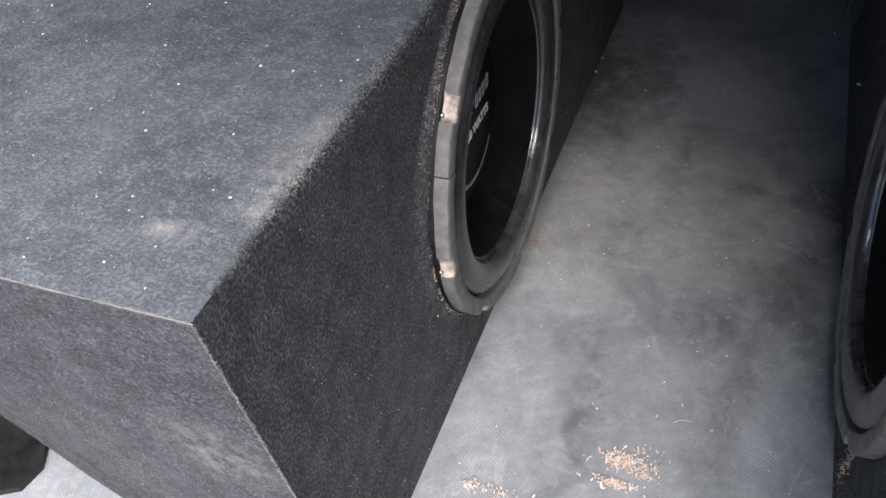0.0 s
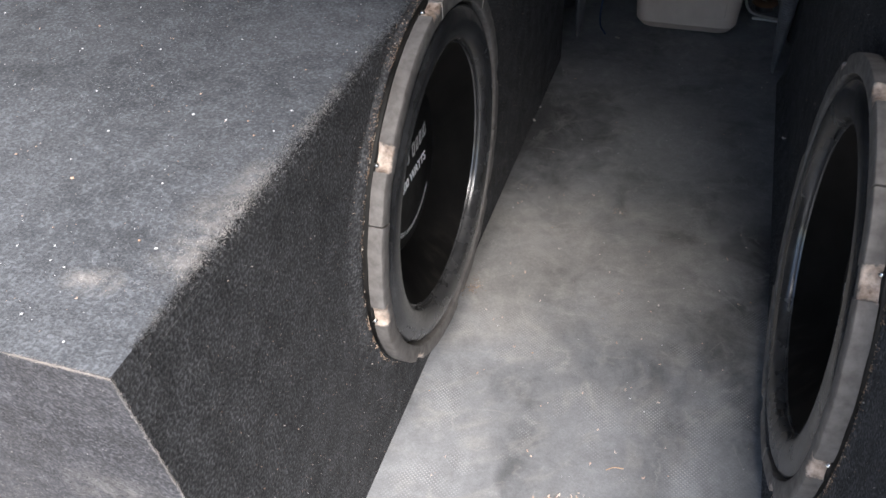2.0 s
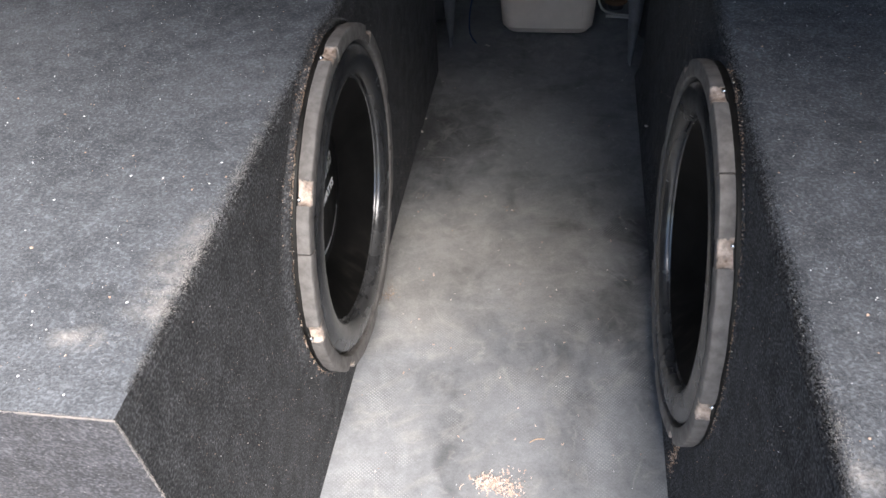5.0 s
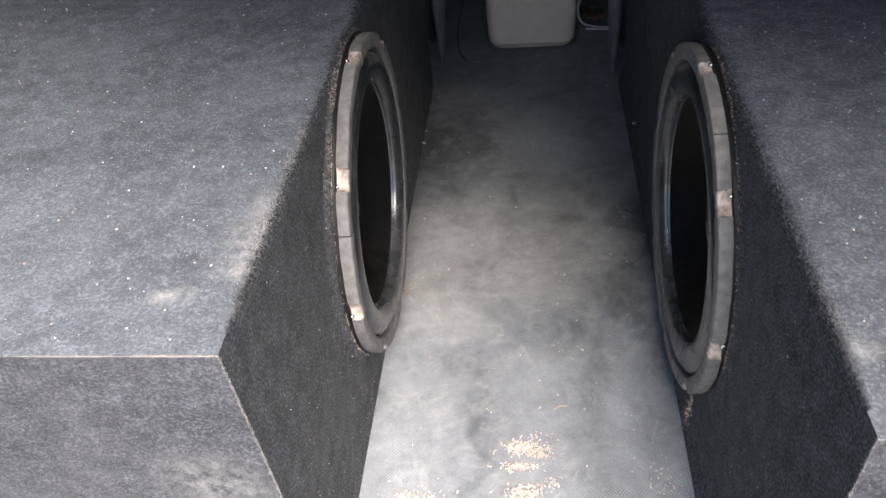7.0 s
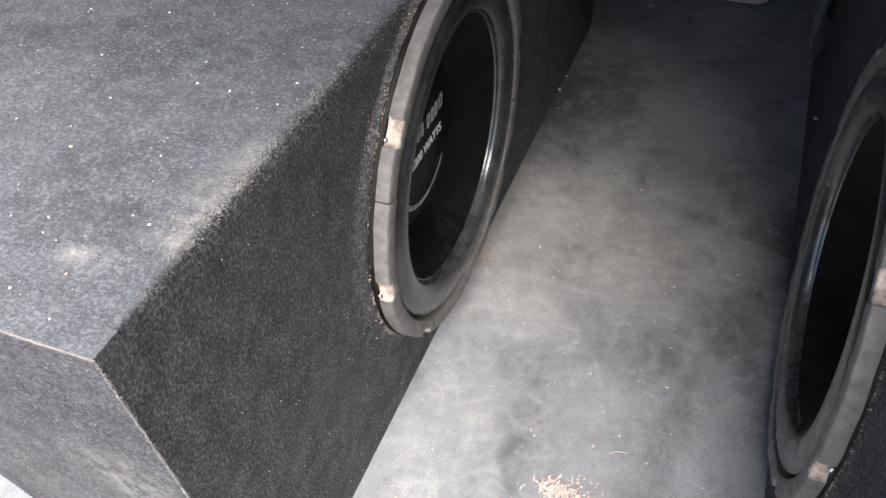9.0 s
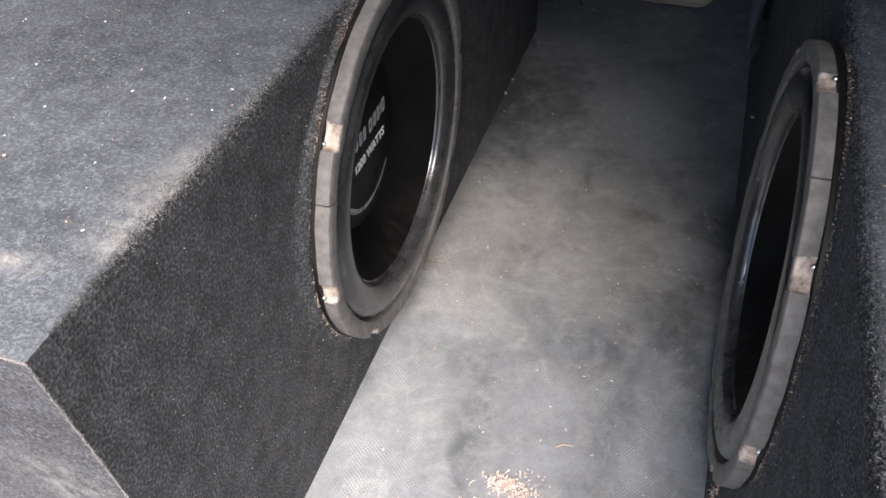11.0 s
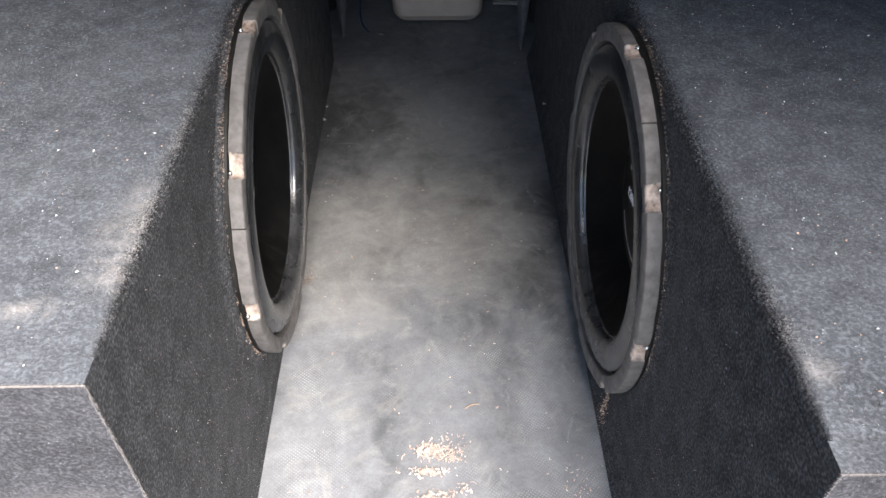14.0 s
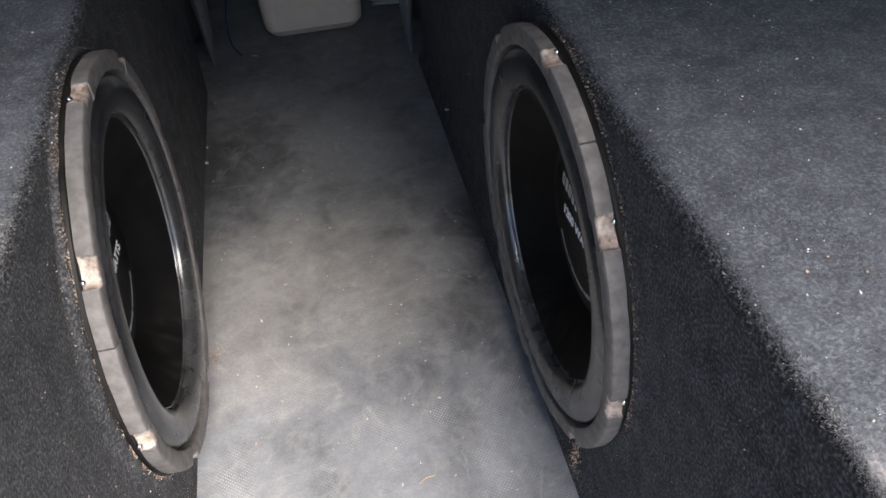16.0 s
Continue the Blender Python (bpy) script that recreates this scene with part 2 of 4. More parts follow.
def mat_material():
    """Black vinyl floor mat with a fine embossed weave, grey with trodden dust; some shade is painted in."""
    m, n, l, b = material("vinyl_mat", 0.6, 0.0, 0.4)
    tc = n.new("ShaderNodeTexCoord")
    mp = n.new("ShaderNodeMapping")
    mp.inputs["Rotation"].default_value = (0, 0, radians(38))
    l.new(tc.outputs["Object"], mp.inputs[0])
    waves = []
    for way in ("X", "Y"):
        w = n.new("ShaderNodeTexWave")
        w.bands_direction = way
        w.inputs["Scale"].default_value = 118
        w.inputs["Distortion"].default_value = 0.4
        w.inputs["Detail Scale"].default_value = 0.3
        l.new(mp.outputs[0], w.inputs["Vector"])
        waves.append(w.outputs["Fac"])
    weave = calc(n, l, "MULTIPLY", waves[0], waves[1])
    smear = noise_tex(n, l, 1.0, 7, 0.68, warp=0.5, stretch=(24, 11, 1))
    cloud = noise_tex(n, l, 7, 6, 0.62, warp=0.6)
    grain = noise_tex(n, l, 260, 4, 0.7)
    base = ramp(n, l, grain, [(0.3, (0.018, 0.019, 0.021)), (0.7, (0.04, 0.041, 0.043))])
    # rubbed streaks, swept spots, thick dust and painted shade beside the boxes: centre, half lengths, strength
    bent = n.new("ShaderNodeTexNoise")
    bent.inputs["Scale"].default_value, bent.inputs["Detail"].default_value = 8, 2
    l.new(tc.outputs["Object"], bent.inputs["Vector"])
    off = n.new("ShaderNodeVectorMath")
    off.operation = "MULTIPLY_ADD"
    off.inputs[1].default_value = (0.010, 0.018, 0)
    l.new(bent.outputs["Color"], off.inputs[0])
    l.new(tc.outputs["Object"], off.inputs[2])
    swirl = noise_tex(n, l, 16, 6, 0.62, warp=1.1)
    film = calc(n, l, "ADD", calc(n, l, "MULTIPLY", smear, 0.22), calc(n, l, "MULTIPLY", cloud, 0.46))
    film = calc(n, l, "ADD", film, calc(n, l, "MULTIPLY", swirl, 0.44))
    # the dark spots along the right box paint its shade into the dust
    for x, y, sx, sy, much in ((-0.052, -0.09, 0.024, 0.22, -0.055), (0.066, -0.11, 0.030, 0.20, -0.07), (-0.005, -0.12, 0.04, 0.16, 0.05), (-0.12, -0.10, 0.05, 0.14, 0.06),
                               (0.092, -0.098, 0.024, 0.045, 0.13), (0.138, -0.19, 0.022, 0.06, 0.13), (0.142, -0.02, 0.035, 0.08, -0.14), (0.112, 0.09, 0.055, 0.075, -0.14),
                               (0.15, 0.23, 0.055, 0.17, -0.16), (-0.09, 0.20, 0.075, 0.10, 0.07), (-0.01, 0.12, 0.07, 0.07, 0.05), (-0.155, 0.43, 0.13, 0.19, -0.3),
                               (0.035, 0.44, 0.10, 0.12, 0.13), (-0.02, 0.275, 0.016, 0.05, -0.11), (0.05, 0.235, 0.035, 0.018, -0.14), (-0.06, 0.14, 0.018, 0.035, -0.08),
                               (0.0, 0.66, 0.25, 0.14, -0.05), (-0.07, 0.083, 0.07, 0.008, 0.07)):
        put = n.new("ShaderNodeMapping")
        put.vector_type = "TEXTURE"
        put.inputs["Location"].default_value = (x + 0.005, y + 0.009, 0)
        put.inputs["Scale"].default_value = (sx, sy, 1000)
        l.new(off.outputs[0], put.inputs[0])
        far_off = n.new("ShaderNodeVectorMath")
        far_off.operation = "LENGTH"
        l.new(put.outputs[0], far_off.inputs[0])
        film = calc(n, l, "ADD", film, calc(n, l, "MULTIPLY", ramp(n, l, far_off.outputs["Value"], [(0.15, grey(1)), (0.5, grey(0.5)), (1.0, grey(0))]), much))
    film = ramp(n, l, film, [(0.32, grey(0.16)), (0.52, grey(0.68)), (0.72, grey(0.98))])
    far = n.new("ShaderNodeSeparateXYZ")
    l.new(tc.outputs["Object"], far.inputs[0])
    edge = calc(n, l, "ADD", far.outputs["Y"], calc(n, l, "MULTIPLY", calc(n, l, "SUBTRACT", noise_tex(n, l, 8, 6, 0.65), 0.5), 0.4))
    # dust thins further in; part of this drop stands in for dimmer light
    thin_and_dim = ramp(n, l, edge, [(0.0, grey(1.0)), (0.2, grey(0.88)), (0.31, grey(0.62)), (0.5, grey(0.66)), (0.8, grey(0.72))])
    film = calc(n, l, "MULTIPLY", film, thin_and_dim)
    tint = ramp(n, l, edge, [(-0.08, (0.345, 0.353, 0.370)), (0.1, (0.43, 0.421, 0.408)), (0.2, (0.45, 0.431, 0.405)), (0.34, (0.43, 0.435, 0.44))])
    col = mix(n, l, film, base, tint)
    hair = ramp(n, l, noise_tex(n, l, 11, 3, 0.55, warp=1.5), [(0.475, grey(0)), (0.5, grey(0.34)), (0.525, grey(0))])
    wipe = ramp(n, l, noise_tex(n, l, 5, 4, 0.5, warp=2.2), [(0.45, grey(0)), (0.5, grey(0.3)), (0.52, grey(0.08)), (0.57, grey(0))])
    hair = calc(n, l, "MAXIMUM", hair, wipe)
    hair = calc(n, l, "MULTIPLY", hair, ramp(n, l, noise_tex(n, l, 30, 2, 0.5), [(0.42, grey(0)), (0.62, grey(1))]))
    col = mix(n, l, calc(n, l, "MULTIPLY", hair, calc(n, l, "MAXIMUM", thin_and_dim, 0.6)), col, (0.5, 0.48, 0.45))
    col = mix(n, l, 1.0, col, ramp(n, l, noise_tex(n, l, 480, 3, 0.8), [(0.3, grey(0.86)), (0.7, grey(1.14))]), "MULTIPLY")
    col = mix(n, l, 0.34, col, ramp(n, l, noise_tex(n, l, 75, 6, 0.75), [(0.3, grey(0.6)), (0.7, grey(1.3))]), "MULTIPLY")
    patch = ramp(n, l, noise_tex(n, l, 13, 5, 0.65), [(0.51, grey(0)), (0.6, grey(1))])
    # places where the weave is rubbed pale: centre, half lengths
    for x, y, sx, sy in ((0.094, -0.10, 0.030, 0.050), (-0.130, -0.05, 0.030, 0.055), (-0.125, -0.16, 0.035, 0.045), (0.138, -0.19, 0.028, 0.05), (0.06, -0.03, 0.03, 0.02)):
        put = n.new("ShaderNodeMapping")
        put.vector_type = "TEXTURE"
        put.inputs["Location"].default_value = (x + 0.005, y + 0.009, 0)
        put.inputs["Scale"].default_value = (sx, sy, 1000)
        l.new(off.outputs[0], put.inputs[0])
        away = n.new("ShaderNodeVectorMath")
        away.operation = "LENGTH"
        l.new(put.outputs[0], away.inputs[0])
        near = calc(n, l, "MULTIPLY", ramp(n, l, away.outputs["Value"], [(0.2, grey(1)), (1.0, grey(0))]), ramp(n, l, noise_tex(n, l, 45, 4, 0.7), [(0.4, grey(0.2)), (0.58, grey(1))]))
        patch = calc(n, l, "MAXIMUM", patch, calc(n, l, "MULTIPLY", near, 1.9))
    tips = calc(n, l, "MULTIPLY", calc(n, l, "MULTIPLY", ramp(n, l, weave, [(0.35, grey(0)), (0.75, grey(1))]), patch), calc(n, l, "MULTIPLY", thin_and_dim, 0.38))
    col = mix(n, l, tips, col, (0.6, 0.6, 0.6))
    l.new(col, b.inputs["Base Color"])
    l.new(ramp(n, l, smear, [(0.3, grey(0.42)), (0.7, grey(0.75))]), b.inputs["Roughness"])
    bump(n, l, b, calc(n, l, "ADD", calc(n, l, "MULTIPLY", calc(n, l, "MULTIPLY", weave, patch), 0.6), calc(n, l, "MULTIPLY", grain, 0.35)), 0.4, 0.001)
    return m


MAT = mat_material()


# ---- building helpers ----
def mesh_of(name, bm, mat, smooth=True):
    me = bpy.data.meshes.new(name)
    bmesh.ops.recalc_face_normals(bm, faces=bm.faces[:])
    bm.to_mesh(me)
    bm.free()
    me.materials.append(mat)
    if smooth:
        for p in me.polygons:
            p.use_smooth = True
        me.set_sharp_from_angle(angle=radians(38))
    return me


def part(name, bm, mat, parent=None, label="", smooth=True):
    ob = new(name, mesh_of(name, bm, mat, smooth))
    if parent:
        ob.parent = parent
    return tagged(ob, label)


def thing(name, label, category, group="", kind=""):
    return tagged(new(name), label, category, group, kind)


def slab(x0, x1, y0, y1, z0, z1, bevel=0.0, segments=2):
    bm = bmesh.new()
    bmesh.ops.create_cube(bm, size=1)
    for v in bm.verts:
        v.co = ((x0 + x1) / 2 + v.co.x * (x1 - x0), (y0 + y1) / 2 + v.co.y * (y1 - y0), (z0 + z1) / 2 + v.co.z * (z1 - z0))
    if bevel:
        bmesh.ops.bevel(bm, geom=bm.edges[:], offset=bevel, segments=segments, profile=0.6, affect="EDGES")
    return bm


def lathe(profile, a0=0.0, a1=360.0, steps=96, closed=False, wobble=None):
    """Sweeps (radius, depth) points round the x axis; the angle runs from +y to +z. closed joins the profile's ends."""
    bm = bmesh.new()
    whole = abs(a1 - a0) >= 359.9
    rings = []
    for i in range(steps if whole else steps + 1):
        a = radians(a0 + (a1 - a0) * i / steps)
        ring = []
        for k, (r, x) in enumerate(profile):
            if wobble:
                r, x = wobble(r, x, a)
            ring.append(bm.verts.new((x, r * math.cos(a), r * math.sin(a))))
        rings.append(ring)
    n = len(profile)
    for i in range(steps if whole else steps):
        p, q = rings[i], rings[(i + 1) % len(rings)]
        for k in range(n if closed else n - 1):
            bm.faces.new((p[k], p[(k + 1) % n], q[(k + 1) % n], q[k]))
    if closed and not whole:
        bm.faces.new(rings[0])
        bm.faces.new(rings[-1][::-1])
    return bm


def tube(points, radius, sides=8):
    """A round bar along points, smoothed through them."""
    bm = bmesh.new()
    pts = [Vector(p) for p in points]
    dense = []
    for i in range(len(pts) - 1):
        p0, p1, p2, p3 = pts[max(i - 1, 0)], pts[i], pts[i + 1], pts[min(i + 2, len(pts) - 1)]
        for k in range(6):
            t = k / 6
            dense.append(0.5 * (2 * p1 + (p2 - p0) * t + (2 * p0 - 5 * p1 + 4 * p2 - p3) * t * t + (3 * p1 - p0 - 3 * p2 + p3) * t ** 3))
    dense.append(pts[-1])
    rings = []
    for i, p in enumerate(dense):
        way = (dense[min(i + 1, len(dense) - 1)] - dense[max(i - 1, 0)]).normalized()
        side = way.orthogonal().normalized() if i == 0 else (side - way * side.dot(way)).normalized()
        up = way.cross(side)
        rings.append([bm.verts.new(p + radius * (math.cos(2 * math.pi * k / sides) * side + math.sin(2 * math.pi * k / sides) * up)) for k in range(sides)])
    for a, b in zip(rings, rings[1:]):
        for k in range(sides):
            bm.faces.new((a[k], a[(k + 1) % sides], b[(k + 1) % sides], b[k]))
    bm.faces.new(rings[0][::-1])
    bm.faces.new(rings[-1])
    return bm


# ---- the setting ----
ground = part("ground", slab(-400, 400, -400, 400, -0.75, -0.65), TARMAC, smooth=False)
tagged(ground, "grey asphalt outside behind the open car", "ground", kind="structure")


def floor_mesh():
    bm = bmesh.new()
    xs = [-0.78 + 0.02 * i for i in range(79)]
    ys = [-0.90 + 0.02 * i for i in range(149)]
    rows = [[bm.verts.new((x, y, 0.0012 * noise.noise(Vector((x * 9, y * 6, 0))) + 0.0006 * noise.noise(Vector((x * 30, y * 30, 2))) - 0.001)) for x in xs] for y in ys]
    for a, b in zip(rows, rows[1:]):
        for k in range(len(xs) - 1):
            bm.faces.new((a[k], a[k + 1], b[k + 1], b[k]))
    edge = bmesh.ops.extrude_face_region(bm, geom=bm.faces[:])
    bmesh.ops.translate(bm, vec=(0, 0, -0.02), verts=[v for v in edge["geom"] if isinstance(v, bmesh.types.BMVert)])
    return bm


floor = tagged(part("floor", floor_mesh(), MAT), "black vinyl car floor mat grey with trodden dust, some shade painted in", "floor", kind="structure")
# unseen walls that close the car, carried back to block light from the right
for nm, box in (("wall_left", (-0.84, -0.78, -0.90, 2.1, -0.05, 0.97)), ("wall_right", (0.78, 0.84, -0.90, 2.1, -0.05, 0.97)),
                ("wall_front", (-0.78, 0.78, 2.06, 2.12, -0.05, 0.97))):
    tagged(part(nm, slab(*box, 0.01), TRIM), "unseen dark panel closing the car's interior", "wall", kind="structure")
# unseen roof; its rear edge slants to dim the right box's far top
bm = slab(-0.84, 0.84, -0.60, 2.12, 0.97, 1.02)
for v in bm.verts:
    if v.co.y < 0:
        v.co.y -= 0.40 * v.co.x
bmesh.ops.bevel(bm, geom=bm.edges[:], offset=0.02, segments=2, affect="EDGES")
tagged(part("ceiling", bm, ROOF_BOUNCE), "unseen beige-lined car roof that shapes the light from the hatch", "ceiling", kind="structure")
tagged(part("sill", slab(-0.84, 0.84, -1.0, -0.905, -0.08, 0.012, 0.01), DARK), "black plastic loading sill", "sill", kind="structure")

# ---- speaker boxes ----
H, EDGE = 0.357, 0.011


def holed_panel(xw, y_top, y_bottom, y_back, cy, cz, radius, sign):
    """The carpeted side with its round hole; sign is the way in, into the box."""
    bm = bmesh.new()
    zt = H - EDGE
    front = lambda z: y_bottom + (y_top - y_bottom) * z / H
    outline = [(front(0), 0.0), (y_back, 0.0), (y_back, zt), (front(zt), zt)]
    vs = []
    for (ya, za), (yb, zb) in zip(outline, outline[1:] + outline[:1]):
        for i in range(12):
            vs.append(bm.verts.new((xw, ya + (yb - ya) * i / 12, za + (zb - za) * i / 12)))
    es = [bm.edges.new((vs[i], vs[(i + 1) % len(vs)])) for i in range(len(vs))]
    cs = [bm.verts.new((xw, cy + radius * math.cos(2 * math.pi * i / 72), cz + radius * math.sin(2 * math.pi * i / 72))) for i in range(72)]
    es += [bm.edges.new((cs[i], cs[(i + 1) % 72])) for i in range(72)]
    bmesh.ops.triangle_fill(bm, edges=es, use_beauty=True)
    ex = bmesh.ops.extrude_face_region(bm, geom=bm.faces[:])
    bmesh.ops.translate(bm, vec=(sign * 0.018, 0, 0), verts=[v for v in ex["geom"] if isinstance(v, bmesh.types.BMVert)])
    return bm


def edge_at(y, y_front):
    """The radius of the top edge: crisp at the front corner, softer further back."""
    return EDGE * (0.3 + 0.7 * np.clip((y - y_front) / 0.07, 0.0, 1.0))


def cover_top(xw, y_front, y_back, x_far, sign):
    """The top with the carpet wrapped over its edges."""
    bm = bmesh.new()
    n, m = 24, 100
    rings = []
    for j in range(m + 1):
        y = y_front + (y_back - y_front) * (j / m) ** 1.6
        e = float(edge_at(y, y_front))
        inner = xw + sign * 0.0004
        prof = [(inner, H - EDGE)]
        for i in range(7):
            a = radians(90 * i / 6)
            prof.append((inner + sign * e * (1 - math.cos(a)), H - 0.9999 * e + 0.9999 * e * math.sin(a)))
        for i in range(1, n + 1):
            prof.append((inner + sign * e + (x_far - inner - sign * e) * i / n, H))
        prof += [(x_far, H - 0.018), (xw + sign * 0.018, H - 0.018), (xw + sign * 0.018, H - EDGE)]
        rings.append([bm.verts.new((x, y, z + (0.0008 * noise.noise(Vector((x * 12, y * 12, 5))) if z >= H - 1e-6 else 0))) for x, z in prof])
    k = len(rings[0])
    for a, b in zip(rings, rings[1:]):
        for i in range(k):
            bm.faces.new((a[i], a[(i + 1) % k], b[(i + 1) % k], b[i]))
    bm.faces.new(rings[0])
    bm.faces.new(rings[-1][::-1])
    return bm


def front_face(xw, x_far, y_top, y_bottom, bow):
    """The front board: it leans out at the top, and its foot curves away from the opening."""
    bm = bmesh.new()
    grid = []
    for i in range(25):
        s = i / 24
        x = xw + (x_far - xw) * s
        col = []
        for j in range(13):
            t = j / 12
            foot = y_bottom + bow * min(1.0, abs(x - xw) / 0.41) ** 2
            col.append(bm.verts.new((x, foot + (y_top - foot) * t, (H + 0.0005) * t)))
        grid.append(col)
    for a, b in zip(grid, grid[1:]):
        for j in range(12):
            bm.faces.new((a[j], a[j + 1], b[j + 1], b[j]))
    ex = bmesh.ops.extrude_face_region(bm, geom=bm.faces[:])
    bmesh.ops.translate(bm, vec=(0, 0.016, 0), verts=[v for v in ex["geom"] if isinstance(v, bmesh.types.BMVert)])
    return bm


def speaker_box(name, label, sign, xw, x_far, y_top, y_bottom, y_back, cy, cz, hole, bow):
    box = thing(name, label, "speaker box", "speaker boxes")
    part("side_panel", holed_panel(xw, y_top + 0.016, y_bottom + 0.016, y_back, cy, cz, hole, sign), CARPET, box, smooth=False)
    top = part("top_panel", cover_top(xw, y_top + 0.016, y_back, x_far, sign), CARPET_TOP, box, "dusty grey carpeted top, its tone lifted as if lit from above")
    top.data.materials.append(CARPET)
    # edge faces turned to the aisle take the sides' shaded tone
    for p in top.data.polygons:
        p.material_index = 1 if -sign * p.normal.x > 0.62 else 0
    front = part("front_panel", front_face(xw, x_far, y_top, y_bottom, bow), CARPET_FRONT, box, "worn grey carpeted front, its tone lifted as if half lit")
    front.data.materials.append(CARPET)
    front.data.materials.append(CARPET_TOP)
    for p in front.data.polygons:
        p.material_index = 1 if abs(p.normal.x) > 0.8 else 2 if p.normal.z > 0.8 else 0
    lo, hi = sorted((x_far, x_far - sign * 0.018))
    part("outer_panel", slab(lo, hi, y_top + 0.1, y_back, 0.0, H - 0.0185, 0.0), CARPET, box)
    lo, hi = sorted((xw + sign * 0.0185, x_far - sign * 0.0185))
    part("back_panel", slab(lo, hi, y_back - 0.018, y_back - 0.0005, 0.0, H - 0.0185), CARPET, box)
    return box


L_C, R_C = (0.016, 0.1965), (-0.030, 0.1925)
HOLE = 0.149
SIZE = 1.038
speaker_box("speaker_box", "dark grey carpeted subwoofer box with worn pale edges", -1, -0.160, -0.70, -0.366, -0.325, 0.62, *L_C, HOLE, 0.07)
speaker_box("speaker_box", "dark grey carpeted subwoofer box facing the other", 1, 0.162, 0.70, -0.418, -0.380, 0.62, *R_C, HOLE, 0.07)

# ---- subwoofers ----
R_OUT = 0.1535
R_IN = 0.1394
GASKET_PROFILE = [(R_IN, 0.0078), (R_OUT - 0.0002, 0.0078), (R_OUT, 0.0090), (R_OUT, 0.0166), (0.1532, 0.0174), (0.1525, 0.0178), (0.1500, 0.0181), (0.1440, 0.0180), (R_IN + 0.0012, 0.0178), (R_IN + 0.0003, 0.0172), (R_IN, 0.0160)]


def lettering(text, size, material_, parent, m, name="lettering"):
    cu = bpy.data.curves.new(name, "FONT")
    cu.body, cu.size, cu.align_x, cu.align_y, cu.extrude = text, size, "CENTER", "CENTER", 0.0002
    cu.offset = 0.00028
    tmp = bpy.data.objects.new(name, cu)
    scene.collection.objects.link(tmp)
    me = bpy.data.meshes.new_from_object(tmp.evaluated_get(bpy.context.evaluated_depsgraph_get()))
    bpy.data.objects.remove(tmp)
    me.transform(m)
    me.materials.clear()
    me.materials.append(material_)
    ob = new(name, me)
    ob.parent = parent
    return ob


def printed_block(wide, high, hollow):
    """A bold block of print, as a frame or solid, its corners cut."""
    bm = bmesh.new()
    cut, stroke = 0.0014, 0.0029
    outer = [(cut, 0), (wide - cut, 0), (wide, cut), (wide, high - cut), (wide - cut, high), (cut, high), (0, high - cut), (0, cut)]
    inner = [(min(max(p, stroke), wide - stroke), min(max(q, stroke), high - stroke)) for p, q in outer]
    ring = [bm.verts.new((p, q - high / 2, 0)) for p, q in outer]
    if hollow:
        hole = [bm.verts.new((p, q - high / 2, 0)) for p, q in inner]
        for i in range(8):
            bm.faces.new((ring[i], ring[(i + 1) % 8], hole[(i + 1) % 8], hole[i]))
    else:
        bm.faces.new(ring)
    bmesh.ops.solidify(bm, geom=bm.faces[:], thickness=0.0003)
    return bm


CAP_R, CAP_X = 0.069, -0.0205


def cap_depth(r):
    return CAP_X + 0.005 * (1 - (r / CAP_R) ** 2)


